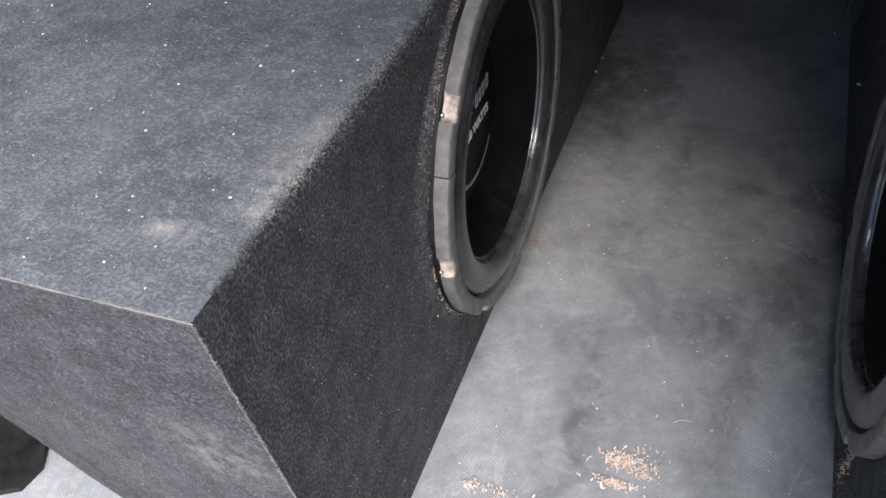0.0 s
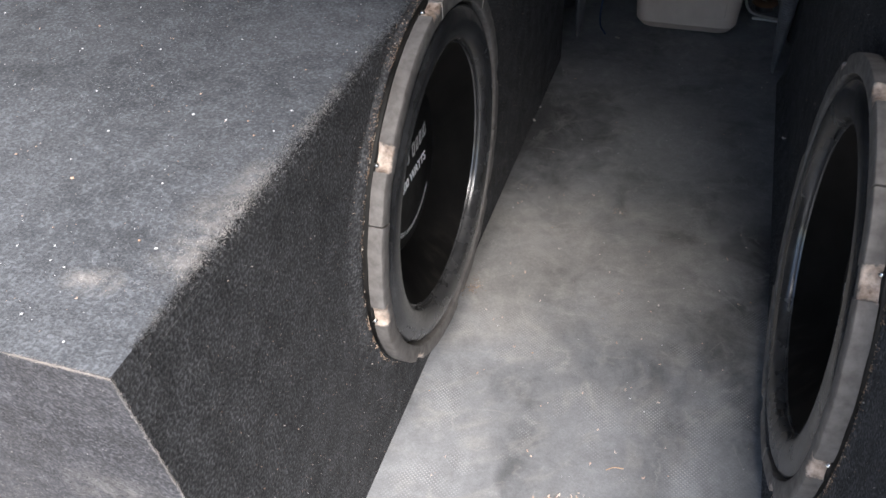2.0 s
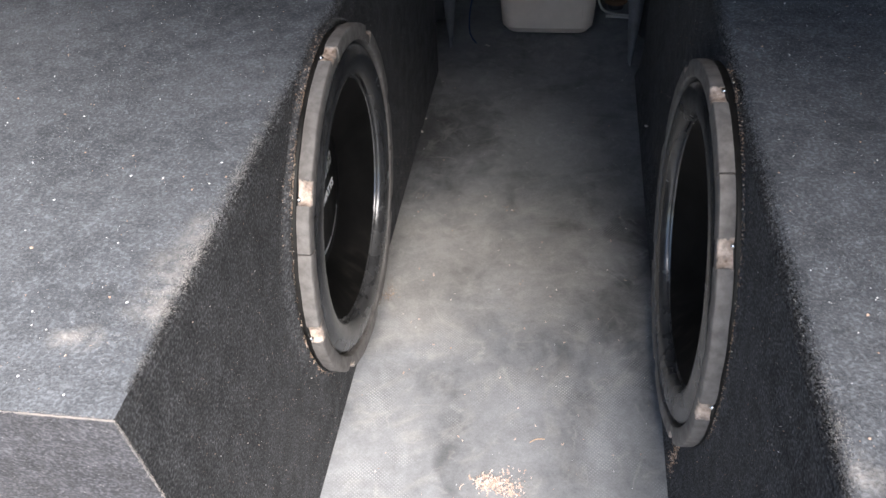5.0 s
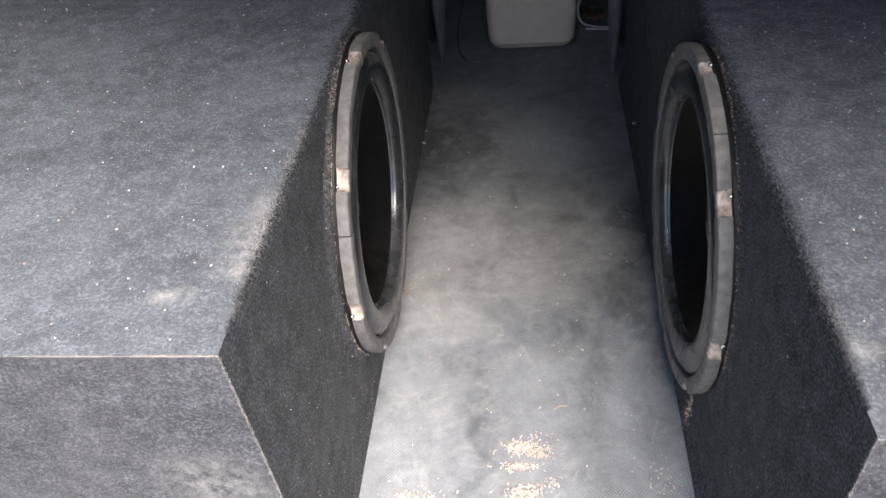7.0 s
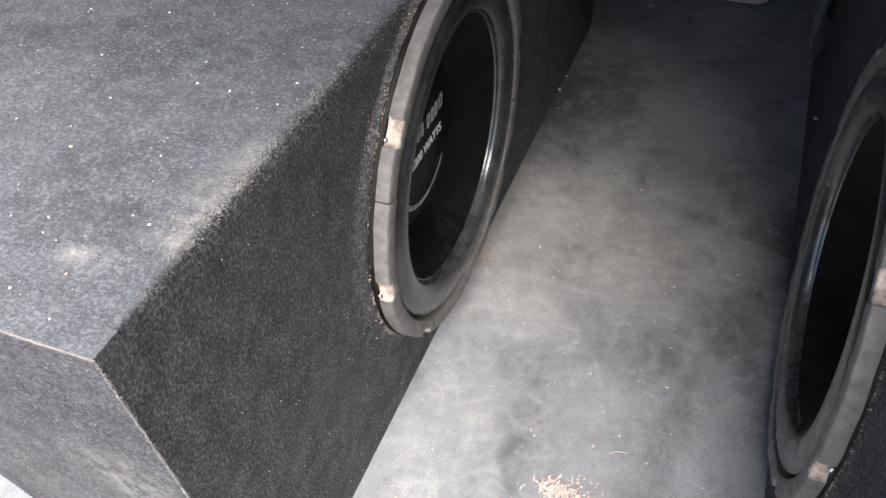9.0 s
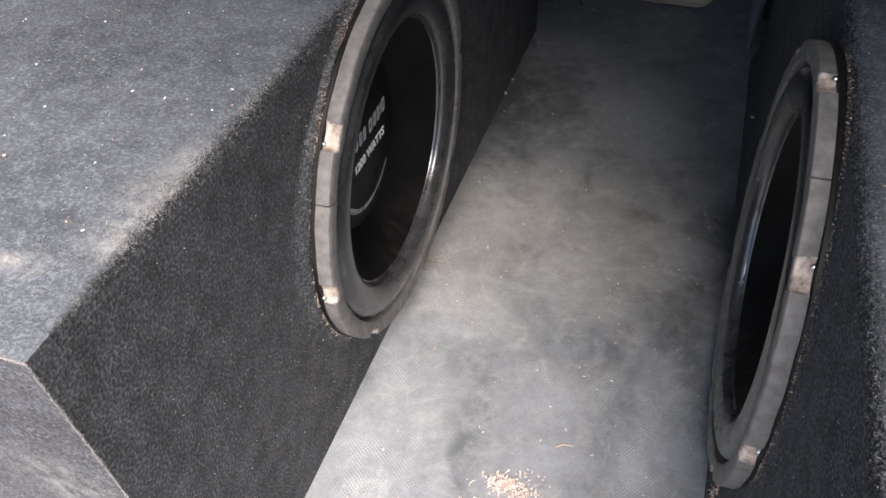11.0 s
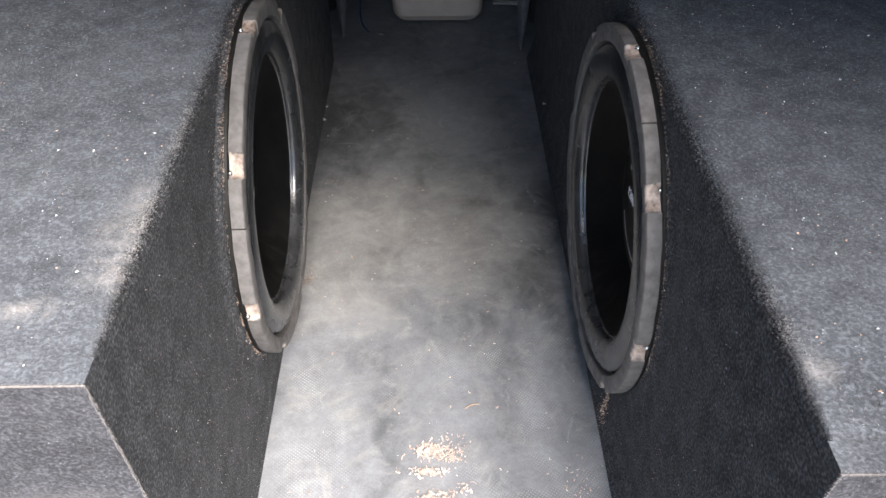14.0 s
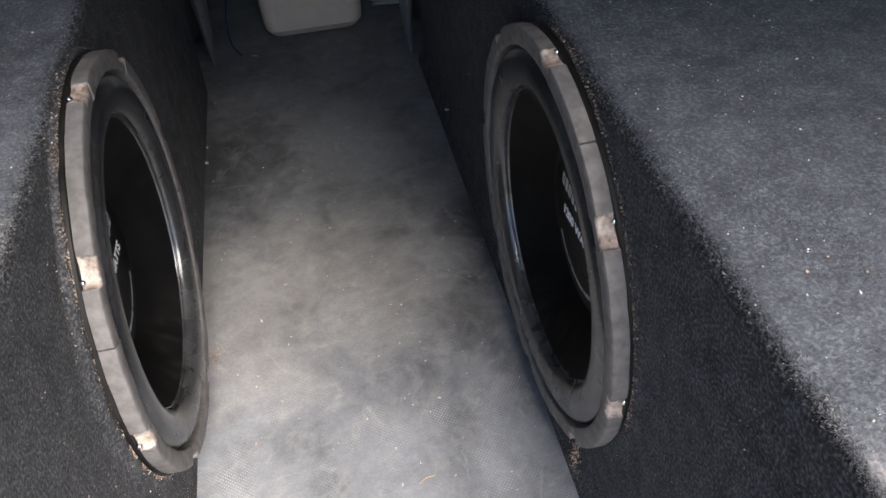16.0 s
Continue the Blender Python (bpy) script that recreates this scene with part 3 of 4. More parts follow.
def subwoofer(label, seams, turn, first, rubber):
    """A twelve-inch driver that faces +x, its centre at the origin on the wall's plane."""
    w = thing("subwoofer", label, "subwoofer", "subwoofers")
    part("flange", lathe([(0.133, 0.0003), (0.1512, 0.0003), (0.1522, 0.0012), (0.1522, 0.0066), (0.1512, 0.0076), (0.133, 0.0076)], closed=True, steps=120), FLANGE, w, "black steel flange")
    for tab in (first + 45 * i for i in range(8)):
        a0, a1 = tab + TAB_HALF, tab + 45 - TAB_HALF
        cuts = [s for s in seams if a0 < s < a1]
        for b0, b1 in zip([a0] + [c + 0.22 for c in cuts], [c - 0.22 for c in cuts] + [a1]):
            part("gasket", lathe(GASKET_PROFILE, b0, b1, max(6, int((b1 - b0) / 1.6)), True,
                                 lambda r, x, a, d=0.0004 * math.sin(b0 * 7.3 + turn), e=0.0004 * math.sin(b0 * 3.1 + 2 * turn): (r + (d + 0.0004 * noise.noise(Vector((40 * math.cos(a), 40 * math.sin(a), turn))) if r > 0.148 else 0),
                                                  x + (e if x > 0.01 else 0) + 0.0005 * noise.noise(Vector((9 * math.cos(a), 9 * math.sin(a), turn + 3))))), rubber, w, "dusty grey rubber gasket")
        # the recess: a scallop bitten out of the outer edge, its floor caked with dust round a sunk screw
        bite = lambda a, tab=tab: max(0.0, 1 - (abs(math.degrees(a) - tab) / TAB_HALF) ** 2.4)
        bm = lathe([(R_IN, 0.0079), (0.1516, 0.0079), (0.1530, 0.0083), (0.1533, 0.0100), (0.1533, 0.0118), (0.1532, 0.0136), (0.1530, 0.0154), (0.1525, 0.0168), (0.1514, 0.0176), (0.1490, 0.0179), (0.1440, 0.0179), (R_IN + 0.0012, 0.0177), (R_IN, 0.0160)],
                   tab - TAB_HALF + 0.03, tab + TAB_HALF - 0.03, 18, True,
                   lambda r, x, a, tab=tab, bite=bite: (r - (0.0042 * bite(a) * min(1.0, 0.45 + (x - 0.0079) / 0.009) + 0.0009 * noise.noise(Vector((x * 260, a * 40, tab))) if r > 0.1485 else 0), x))
        part("screw_recess", bm, rubber, w, "recess filled with tan dust")
        c, s = math.cos(radians(tab + 2.0)), math.sin(radians(tab + 2.0))
        bm = bmesh.new()
        bmesh.ops.create_uvsphere(bm, u_segments=12, v_segments=6, radius=0.0021)
        bm.transform(pose(0.0088, 0.1526 * c, 0.1526 * s, 0, 90, 0))
        part("screw", bm, CHROME, w, "bright screw head")
    roll = [(0.1392, 0.0076), (0.1392, 0.0092)]
    for i in range(1, 24):
        a = math.pi * i / 24
        roll.append((0.1240 + 0.0148 * math.cos(a), 0.0086 + 0.0100 * math.sin(a) ** 0.8))
    roll += [(0.1093, 0.0086), (0.1085, 0.0090), (0.1074, 0.0088), (0.1068, 0.0070)]
    part("surround", lathe(roll, steps=120), SURROUND, w, "smooth black rubber surround")
    part("cone", lathe([(0.1078, 0.0080), (0.1040, 0.0052), (0.092, -0.0048), (0.079, -0.0145), (0.066, -0.0255)], steps=96), CONE, w, "black paper cone")
    cap = part("dust_cap", lathe([(CAP_R + 0.0012, CAP_X - 0.003), (CAP_R + 0.001, CAP_X), (CAP_R - 0.001, CAP_X + 0.0012)] + [(CAP_R * k, cap_depth(CAP_R * k)) for k in (0.95, 0.85, 0.7, 0.5, 0.3, 0.12, 0.004)], steps=72), CAP, w, "glossy black dust cap")
    # white print: a row of bold marks, the power, and a small line along the rim
    stand = Matrix(((0, 0, 1, 0), (1, 0, 0, 0), (0, 1, 0, 0), (0, 0, 0, 1)))
    widths = [7, 6, 7, 6, 6, 0, 7.5, 7, 7, 2.5, 8]
    x = -sum(widths) / 2 - 7
    for wd in widths:
        if wd:
            mark = printed_block(wd * 0.00112 * 0.9, 0.012, hollow=wd > 3)
            for v in mark.verts:
                u, h = v.co.x + x * 0.00112 + 0.12 * v.co.y, v.co.y + 0.0182
                v.co = (cap_depth(math.hypot(u, h)) + 0.0006 + v.co.z, u, h)
            part("printed_mark", mark, INK, cap, "bold white printed block", smooth=False)
        x += (wd if wd else 3) + 1
    power = lettering("1200 WATTS", 0.0114, INK, cap, Matrix.Translation((cap_depth(0.02) + 0.0009, -0.0005, -0.0030)) @ stand, "power_rating")
    tagged(power, "white printed words 1200 WATTS")
    arc = bmesh.new()
    for i in range(44):
        a = radians(-140 + 95 * i / 43)
        if i in (14, 28):
            continue
        rr = 0.055
        c = [(rr + dr, a + da) for dr, da in ((-0.0024, -0.015), (-0.0024, 0.015), (0.0024, 0.015), (0.0024, -0.015))]
        f = arc.faces.new([arc.verts.new((cap_depth(r) + 0.0007, r * math.cos(t), r * math.sin(t))) for r, t in c])
    bmesh.ops.solidify(arc, geom=arc.faces[:], thickness=0.0003)
    part("small_print", arc, INK, cap, "line of tiny white print", smooth=False)
    part("basket", lathe([(0.1320, -0.0005), (0.1300, -0.03), (0.075, -0.085), (0.070, -0.11), (0.02, -0.112), (0.001, -0.112)], steps=64), FLANGE, w)
    return w


left = subwoofer("black subwoofer with dusty grey gasket and tan screw recesses", [158, 20, 255, 345], 1.0, 6, gasket_material("gasket_rubber", 6))
left.matrix_world = Matrix.Translation((-0.160, *L_C)) @ Matrix.Scale(SIZE, 4)
right = subwoofer("black subwoofer with cracked grey gasket and tan screw recesses", [60, 160, 290], 2.0, -4.5, gasket_material("cracked_gasket_rubber", -4.5))
right.matrix_world = Matrix.Translation((0.1630, *R_C)) @ pose(0, 0, 0, 0, 0, 181.0) @ Matrix.Scale(1.046, 4)

# ---- the far end ----
def console_mesh():
    """A tapering upright with rounded corners."""
    bm = bmesh.new()
    rings = []
    for z, wx, y0, y1, lift in ((0.004, 0.070, 0.755, 1.02, 0), (0.018, 0.077, 0.742, 1.03, 0), (0.06, 0.080, 0.739, 1.04, 0), (0.2, 0.081, 0.745, 1.06, 0), (0.33, 0.08, 0.755, 1.08, 0), (0.36, 0.066, 0.77, 1.07, 0)):
        ring = []
        cx, cyy, hy, r = 0.010, (y0 + y1) / 2, (y1 - y0) / 2, 0.022
        for qx, qy, a0 in ((1, -1, -90), (1, 1, 0), (-1, 1, 90), (-1, -1, 180)):
            for k in range(6):
                a = radians(a0 + 18 * k)
                ring.append(bm.verts.new((cx + qx * (wx - r) + r * math.cos(a), cyy + qy * (hy - r) + r * math.sin(a), z)))
        rings.append(ring)
    for a, b in zip(rings, rings[1:]):
        for k in range(24):
            bm.faces.new((a[k], a[(k + 1) % 24], b[(k + 1) % 24], b[k]))
    bm.faces.new(rings[0][::-1])
    bm.faces.new(rings[-1])
    return bm


console = thing("centre_console", "beige plastic centre console standing between the seats", "console")
part("body", console_mesh(), BEIGE, console)
bm = slab(-0.046, 0.068, 0.7372, 0.7420, 0.034, 0.330, 0.0018, 2)
for v in bm.verts:
    v.co.y += 0.043 * max(0.0, v.co.z - 0.06)
part("rear_panel", bm, BEIGE, console, "smooth beige rear panel")



def backrest(sign, label, cx, cy):
    """The inner flank of a front seat's backrest, covered in finely ribbed cloth; it tapers to a point at the floor."""
    seat = thing("car_seat", label, "car seat", "front seats")
    bm = bmesh.new()
    rows = []
    n = 760
    for j in range(n + 1):
        z = 0.002 + 0.42 * j / n
        half = 0.0012 + 0.0105 * min(1.0, z / 0.12) ** 0.75 + 0.012 * max(0.0, z - 0.12)
        rib = 0.0009 * math.sin(2 * math.pi * z / 0.0036)
        rows.append([bm.verts.new((sign * cx + (half + rib) * math.cos(2 * math.pi * k / 14), cy + (0.012 + half + rib) * math.sin(2 * math.pi * k / 14), z)) for k in range(14)])
    for a, b in zip(rows, rows[1:]):
        for k in range(14):
            bm.faces.new((a[k], a[(k + 1) % 14], b[(k + 1) % 14], b[k]))
    bm.faces.new(rows[0][::-1])
    bm.faces.new(rows[-1])
    part("side_bolster", bm, RIBBED, seat, "finely ribbed grey cloth")
    lo, hi = sorted((sign * (cx + 0.004), sign * 0.66))
    part("back_shell", slab(lo, hi, cy + 0.005, cy + 0.14, 0.03, 0.62, 0.03, 4), DARK, seat)
    return seat


RIBBED = plain("ribbed_cloth", (0.10, 0.101, 0.109), (0.19, 0.191, 0.205), 300, (0.7, 0.95), relief=0.3)
backrest(1, "dark grey car seat backrest with ribbed cloth flank", 0.147, 0.658)
backrest(-1, "dark grey car seat backrest with ribbed cloth flank", 0.150, 0.708)

bolt = thing("seat_bolt", "bright bolt head on a rusty washer beside the console", "bolt")
bm = bmesh.new()
bmesh.ops.create_cone(bm, cap_ends=True, segments=6, radius1=0.010, radius2=0.010, depth=0.010)
bmesh.ops.bevel(bm, geom=bm.edges[:], offset=0.0012, segments=2, affect="EDGES")
bm.transform(Matrix.Translation((0.129, 0.872, 0.021)))
part("head", bm, CHROME, bolt)
bm = bmesh.new()
bmesh.ops.create_cone(bm, cap_ends=True, segments=24, radius1=0.021, radius2=0.019, depth=0.006)
bmesh.ops.bevel(bm, geom=bm.edges[:], offset=0.0008, segments=1, affect="EDGES")
bm.transform(Matrix.Translation((0.129, 0.872, 0.013)))
part("washer", bm, plain("rust", (0.06, 0.03, 0.015), (0.2, 0.12, 0.07), 150, (0.7, 0.95), 0.2), bolt, "rusty washer")
bm = bmesh.new()
bmesh.ops.create_cone(bm, cap_ends=True, segments=20, radius1=0.014, radius2=0.014, depth=0.011)
bm.transform(Matrix.Translation((0.129, 0.872, 0.0045)))
part("boss", bm, DARK, bolt)
tagged(part("cable", tube([(0.17, 0.93, 0.05), (0.145, 0.862, 0.064), (0.122, 0.853, 0.066), (0.102, 0.85, 0.050), (0.097, 0.848, 0.028), (0.106, 0.842, 0.008), (0.130, 0.835, 0.003), (0.165, 0.83, 0.003), (0.2, 0.84, 0.004)], 0.0022), CABLE), "pale thin cable looped above the floor", "cable")
tagged(part("cable", tube([(0.112, 0.826, 0.003), (0.135, 0.82, 0.005), (0.19, 0.815, 0.004)], 0.0026), CABLE), "short pale cable lying on the floor", "cable")
tagged(part("wire", tube([(-0.115, 0.96, 0.10), (-0.118, 0.88, 0.06), (-0.126, 0.80, 0.028), (-0.122, 0.745, 0.008), (-0.108, 0.715, 0.002)], 0.0014), BLUE), "thin loose blue wire hanging to the floor", "wire")
tagged(part("wire", tube([(-0.19, 0.9, 0.075), (-0.14, 0.9, 0.078), (-0.10, 0.91, 0.088), (-0.07, 0.93, 0.09)], 0.0016), CABLE), "thin pale wire stretched beside the console", "wire")


# ---- carpet skirts, strip and litter ----
def skirt(sign, xw, y0, y1, out):
    bm = bmesh.new()
    prof = [(xw + sign * 0.0004, 0.0), (xw - sign * out, 0.0), (xw - sign * out * 0.75, 0.006), (xw - sign * out * 0.3, 0.02), (xw + sign * 0.0004, 0.044)]
    rings = [[bm.verts.new((x, y0 + (y1 - y0) * j / 40, z)) for x, z in prof] for j in range(41)]
    for a, b in zip(rings, rings[1:]):
        for k in range(5):
            bm.faces.new((a[k], a[(k + 1) % 5], b[(k + 1) % 5], b[k]))
    bm.faces.new(rings[0])
    bm.faces.new(rings[-1][::-1])
    return bm


boxes = [o for o in scene.objects if o.name.startswith("speaker_box")]
part("carpet_hem", skirt(1, 0.162, -0.375, 0.62, 0.009), CARPET, boxes[1])

# a flat black shape added to fill the dark area by the left box
bm = bmesh.new()
foot = [(-0.66, -0.20), (-0.494, -0.272), (-0.478, -0.300), (-0.482, -0.324), (-0.52, -0.345), (-0.66, -0.37)]
low = [bm.verts.new((x, y, -0.001)) for x, y in foot]
top = [bm.verts.new((x, y, 0.006)) for x, y in foot]
bm.faces.new(low[::-1])
bm.faces.new(top)
for k in range(6):
    bm.faces.new((low[k], low[(k + 1) % 6], top[(k + 1) % 6], top[k]))
tagged(part("dark_strip", bm, FLANGE), "flat black shape on the floor by the box", "strip")


def quick(name, verts, faces, mat, label, category, parent=None):
    me = bpy.data.meshes.new(name)
    me.from_pydata(verts, [], faces)
    me.materials.append(mat)
    ob = new(name, me)
    if parent:
        ob.parent = parent
        return tagged(ob, label, kind="stuff")
    return tagged(ob, label, category, kind="stuff")


def island_material(name, stops, rough, clump=0.0, size=300, scuffs=(), gloss=0.3):
    """A colour for each loose bit; clump: how much tufts of that many a metre vary; scuffs: pale worn spots (x, y, z, radii)."""
    m, n, l, b = material(name, rough, 0.0, gloss)
    g = n.new("ShaderNodeNewGeometry")
    col = ramp(n, l, g.outputs["Random Per Island"], stops)
    if clump:
        col = mix(n, l, clump, col, ramp(n, l, noise_tex(n, l, size, 2, 0.5), [(0.36, grey(0.1)), (0.5, grey(0.8)), (0.66, grey(2.6))]), "MULTIPLY")
        col = mix(n, l, 0.6, col, ramp(n, l, noise_tex(n, l, 14, 4, 0.6), [(0.35, grey(0.65)), (0.65, grey(1.35))]), "MULTIPLY")
    for x, y, z, rx, ry, much in scuffs:
        tc = n.new("ShaderNodeTexCoord")
        put = n.new("ShaderNodeMapping")
        put.vector_type = "TEXTURE"
        put.inputs["Location"].default_value = (x, y, z)
        put.inputs["Scale"].default_value = (rx, ry, 0.1)
        l.new(tc.outputs["Object"], put.inputs[0])
        d = n.new("ShaderNodeVectorMath")
        d.operation = "LENGTH"
        l.new(put.outputs[0], d.inputs[0])
        near = ramp(n, l, d.outputs["Value"], [(0.1, grey(1)), (1.0, grey(0))])
        near = calc(n, l, "MULTIPLY", near, ramp(n, l, noise_tex(n, l, 80, 5, 0.7), [(0.36, grey(0)), (0.55, grey(much))]))
        col = mix(n, l, near, col, (0.5, 0.47, 0.445))
    l.new(col, b.inputs["Base Color"])
    return m


def pile(origin, u, v, normal, count, rng, keep=None, long=0.0011, wide=0.00040, at=None):
    """Short fibres strewn over the parallelogram origin + u + v: numpy points, three a fibre."""
    o, u, v, normal = (np.array(k, float) for k in (origin, u, v, normal))
    p = o + rng.random((count, 1)) * u + rng.random((count, 1)) * v if at is None else np.array(at)
    if keep is not None:
        p = p[keep(p)]
    c = len(p)
    lean = rng.normal(size=(c, 3))
    way = normal * rng.uniform(0.15, 0.8, (c, 1)) + lean * 0.55
    way /= np.linalg.norm(way, axis=1, keepdims=True)
    side = np.cross(way, rng.normal(size=(c, 3)))
    side /= np.linalg.norm(side, axis=1, keepdims=True)
    ln = long * rng.uniform(0.5, 1.2, (c, 1))
    w = wide * rng.uniform(0.6, 1.3, (c, 1))
    base = p - normal * 0.0003
    return np.stack([base - side * w / 2, base + side * w / 2, base + way * ln], 1).reshape(-1, 3)


def fibres(name, chunks, mat, label, parent):
    pts = np.concatenate(chunks)
    n = len(pts) // 3
    me = bpy.data.meshes.new(name)
    me.vertices.add(3 * n)
    me.vertices.foreach_set("co", pts.ravel())
    me.loops.add(3 * n)
    me.loops.foreach_set("vertex_index", np.arange(3 * n))
    me.polygons.add(n)
    me.polygons.foreach_set("loop_start", np.arange(0, 3 * n, 3))
    me.update(calc_edges=True)
    me.materials.append(mat)
    ob = new(name, me)
    ob.parent = parent
    return tagged(ob, label, kind="stuff")


# pile toned by face: lit on top, half-lit in front, shaded at the side
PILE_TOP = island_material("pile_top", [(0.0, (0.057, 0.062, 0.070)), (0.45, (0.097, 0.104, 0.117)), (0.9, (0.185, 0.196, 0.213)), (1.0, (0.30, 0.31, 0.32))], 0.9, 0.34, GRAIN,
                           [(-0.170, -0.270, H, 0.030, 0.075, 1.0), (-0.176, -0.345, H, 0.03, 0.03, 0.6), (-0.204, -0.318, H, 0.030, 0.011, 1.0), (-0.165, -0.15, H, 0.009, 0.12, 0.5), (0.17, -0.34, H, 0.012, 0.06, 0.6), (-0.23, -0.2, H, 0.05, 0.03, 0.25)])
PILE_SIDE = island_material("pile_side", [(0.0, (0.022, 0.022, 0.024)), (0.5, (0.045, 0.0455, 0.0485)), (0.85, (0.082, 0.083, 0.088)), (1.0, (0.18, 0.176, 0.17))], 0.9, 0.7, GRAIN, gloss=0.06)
PILE_FRONT = island_material("pile_front", [(0.0, (0.026, 0.027, 0.031)), (0.6, (0.079, 0.079, 0.089)), (0.94, (0.20, 0.195, 0.197)), (1.0, (0.34, 0.32, 0.305))], 0.9, 0.55, GRAIN, [(-0.30, -0.30, 0.15, 0.05, 1.0, 0.5), (-0.22, -0.33, 0.1, 0.03, 1.0, 0.4)])
rng = np.random.default_rng(4)


def follow_edge(pts, xw, yt):
    """Draws fibres of the rounded top edge in to its radius at each place."""
    k = (edge_at(pts[:, 1], yt + 0.016) / EDGE)[:, None]
    corner = np.array([xw, 0.0, H])
    flat = np.array([1.0, 0.0, 1.0])
    return pts * (1 - flat) + corner + (pts * flat - corner) * k




def edge_pile(xw, y0, length, sign, count, rng, a0, a1):
    """Fibres along the rounded top edge, from a0 (side) to a1 (top) degrees."""
    parts = []
    for k in range(8):
        a = radians(a0 + (a1 - a0) * (k + 0.5) / 8)
        parts.append(pile((xw + sign * EDGE * (1 - math.cos(a)), y0, H - EDGE + EDGE * math.sin(a)), (0, length, 0), (0, 0, 0.0003), (-sign * math.cos(a), 0, math.sin(a)), count // 8, rng))
    return [follow_edge(k, xw, y0 - 0.005) for k in parts]


for box, sign, xw, yt, yb, cy, cz in ((boxes[0], -1, -0.160, -0.366, -0.325, *L_C), (boxes[1], 1, 0.162, -0.418, -0.380, *R_C)):
    fibres("carpet_pile", [pile((xw + sign * 0.011, yt + 0.003, H), (sign * 0.48, 0, 0), (0, 0.90, 0), (0, 0, 1), 330000, rng)] + edge_pile(xw, yt + 0.004, 0.9, sign, 9000, rng, 42, 90), PILE_TOP, "dusty grey carpet pile in the lit tone of the top", box)
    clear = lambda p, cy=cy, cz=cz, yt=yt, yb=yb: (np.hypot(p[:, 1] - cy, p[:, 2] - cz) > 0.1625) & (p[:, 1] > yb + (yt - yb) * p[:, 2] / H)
    fibres("carpet_pile", [pile((xw, yt, 0.002), (0, 0.85, 0), (0, 0, H - 0.011), (-sign, 0, 0), 260000, rng, clear, 0.0009, 0.00046)] + edge_pile(xw, yt + 0.006, 0.9, sign, 8000, rng, 0, 58), PILE_SIDE, "dark carpet pile in the shaded tone of the sides", box)
    front = pile((xw, yt, H), (sign * 0.42, 0, 0), (0, yb - yt, -H), (0, -1, -0.11), 120000, rng)
    front[:, 1] += 0.07 * np.minimum(1.0, np.abs(front[:, 0] - xw) / 0.41) ** 2 * (1 - front[:, 2] / H)
    fibres("carpet_pile", [front], PILE_FRONT, "worn grey carpet pile in the half-lit tone of the front", box)


for box, sign, xw, yt in ((boxes[0], -1, -0.160, -0.366), (boxes[1], 1, 0.162, -0.418)):
    for mat, middle, count in ((PILE_SIDE, 44, 22000), (PILE_TOP, 56, 22000)):
        a = np.radians(np.clip(rng.normal(middle, 13, count), 4, 88))
        y = yt + 0.006 + 0.9 * rng.random(count)
        out = np.c_[-sign * np.cos(a), 0 * a, np.sin(a)]
        places = np.c_[xw + sign * EDGE + EDGE * out[:, 0], y, H - EDGE + EDGE * out[:, 2]]
        fibres("carpet_pile", [follow_edge(pile((0, 0, 0), (0, 0, 0), (0, 0, 0), (-sign * 0.7, 0, 0.7), 1, rng, None, 0.0013, 0.0005, places), xw, yt)], mat, "fuzzy carpet pile along the edge", box)


def worn(places, normal, rng, long=0.0011, wide=0.0003):
    """Pale frayed fibres at the given places."""
    return pile((0, 0, 0), (0, 0, 0), (0, 0, 0), normal, 1, rng, None, long, wide, places)


FRAYED = island_material("frayed_fibre", [(0.0, (0.25, 0.235, 0.225)), (0.5, (0.45, 0.415, 0.39)), (1.0, (0.68, 0.61, 0.56))], 0.9)
for box, sign, xw, yt, yb, much in ((boxes[0], -1, -0.160, -0.366, -0.325, 1.0), (boxes[1], 1, 0.162, -0.418, -0.380, 0.5)):
    # along the front's top edge: dense near the corner, then thinning out
    d = np.r_[np.abs(rng.normal(0, 0.06, int(12000 * much))), rng.uniform(0, 0.42, int(11000 * much))]
    keep = np.array([noise.noise(Vector((k * 45, 2, sign))) for k in d]) > rng.uniform(-0.75, 0.25, len(d))
    d = d[keep]
    edge = np.c_[xw + sign * d, yt + rng.normal(0, 0.0004, len(d)), H + rng.normal(0, 0.0003, len(d))]
    t = rng.random(int(7000 * much))
    down = np.c_[xw + rng.normal(0, 0.0004, len(t)), yt + (yb - yt) * t + rng.normal(0, 0.0004, len(t)), H * (1 - t)]
    fibres("frayed_edge", [worn(edge, (0, -0.6, 0.6), rng, 0.0007, 0.00022), worn(down, (-sign * 0.6, -0.6, 0), rng, 0.0005, 0.00022)], FRAYED, "pale frayed carpet edge", box)


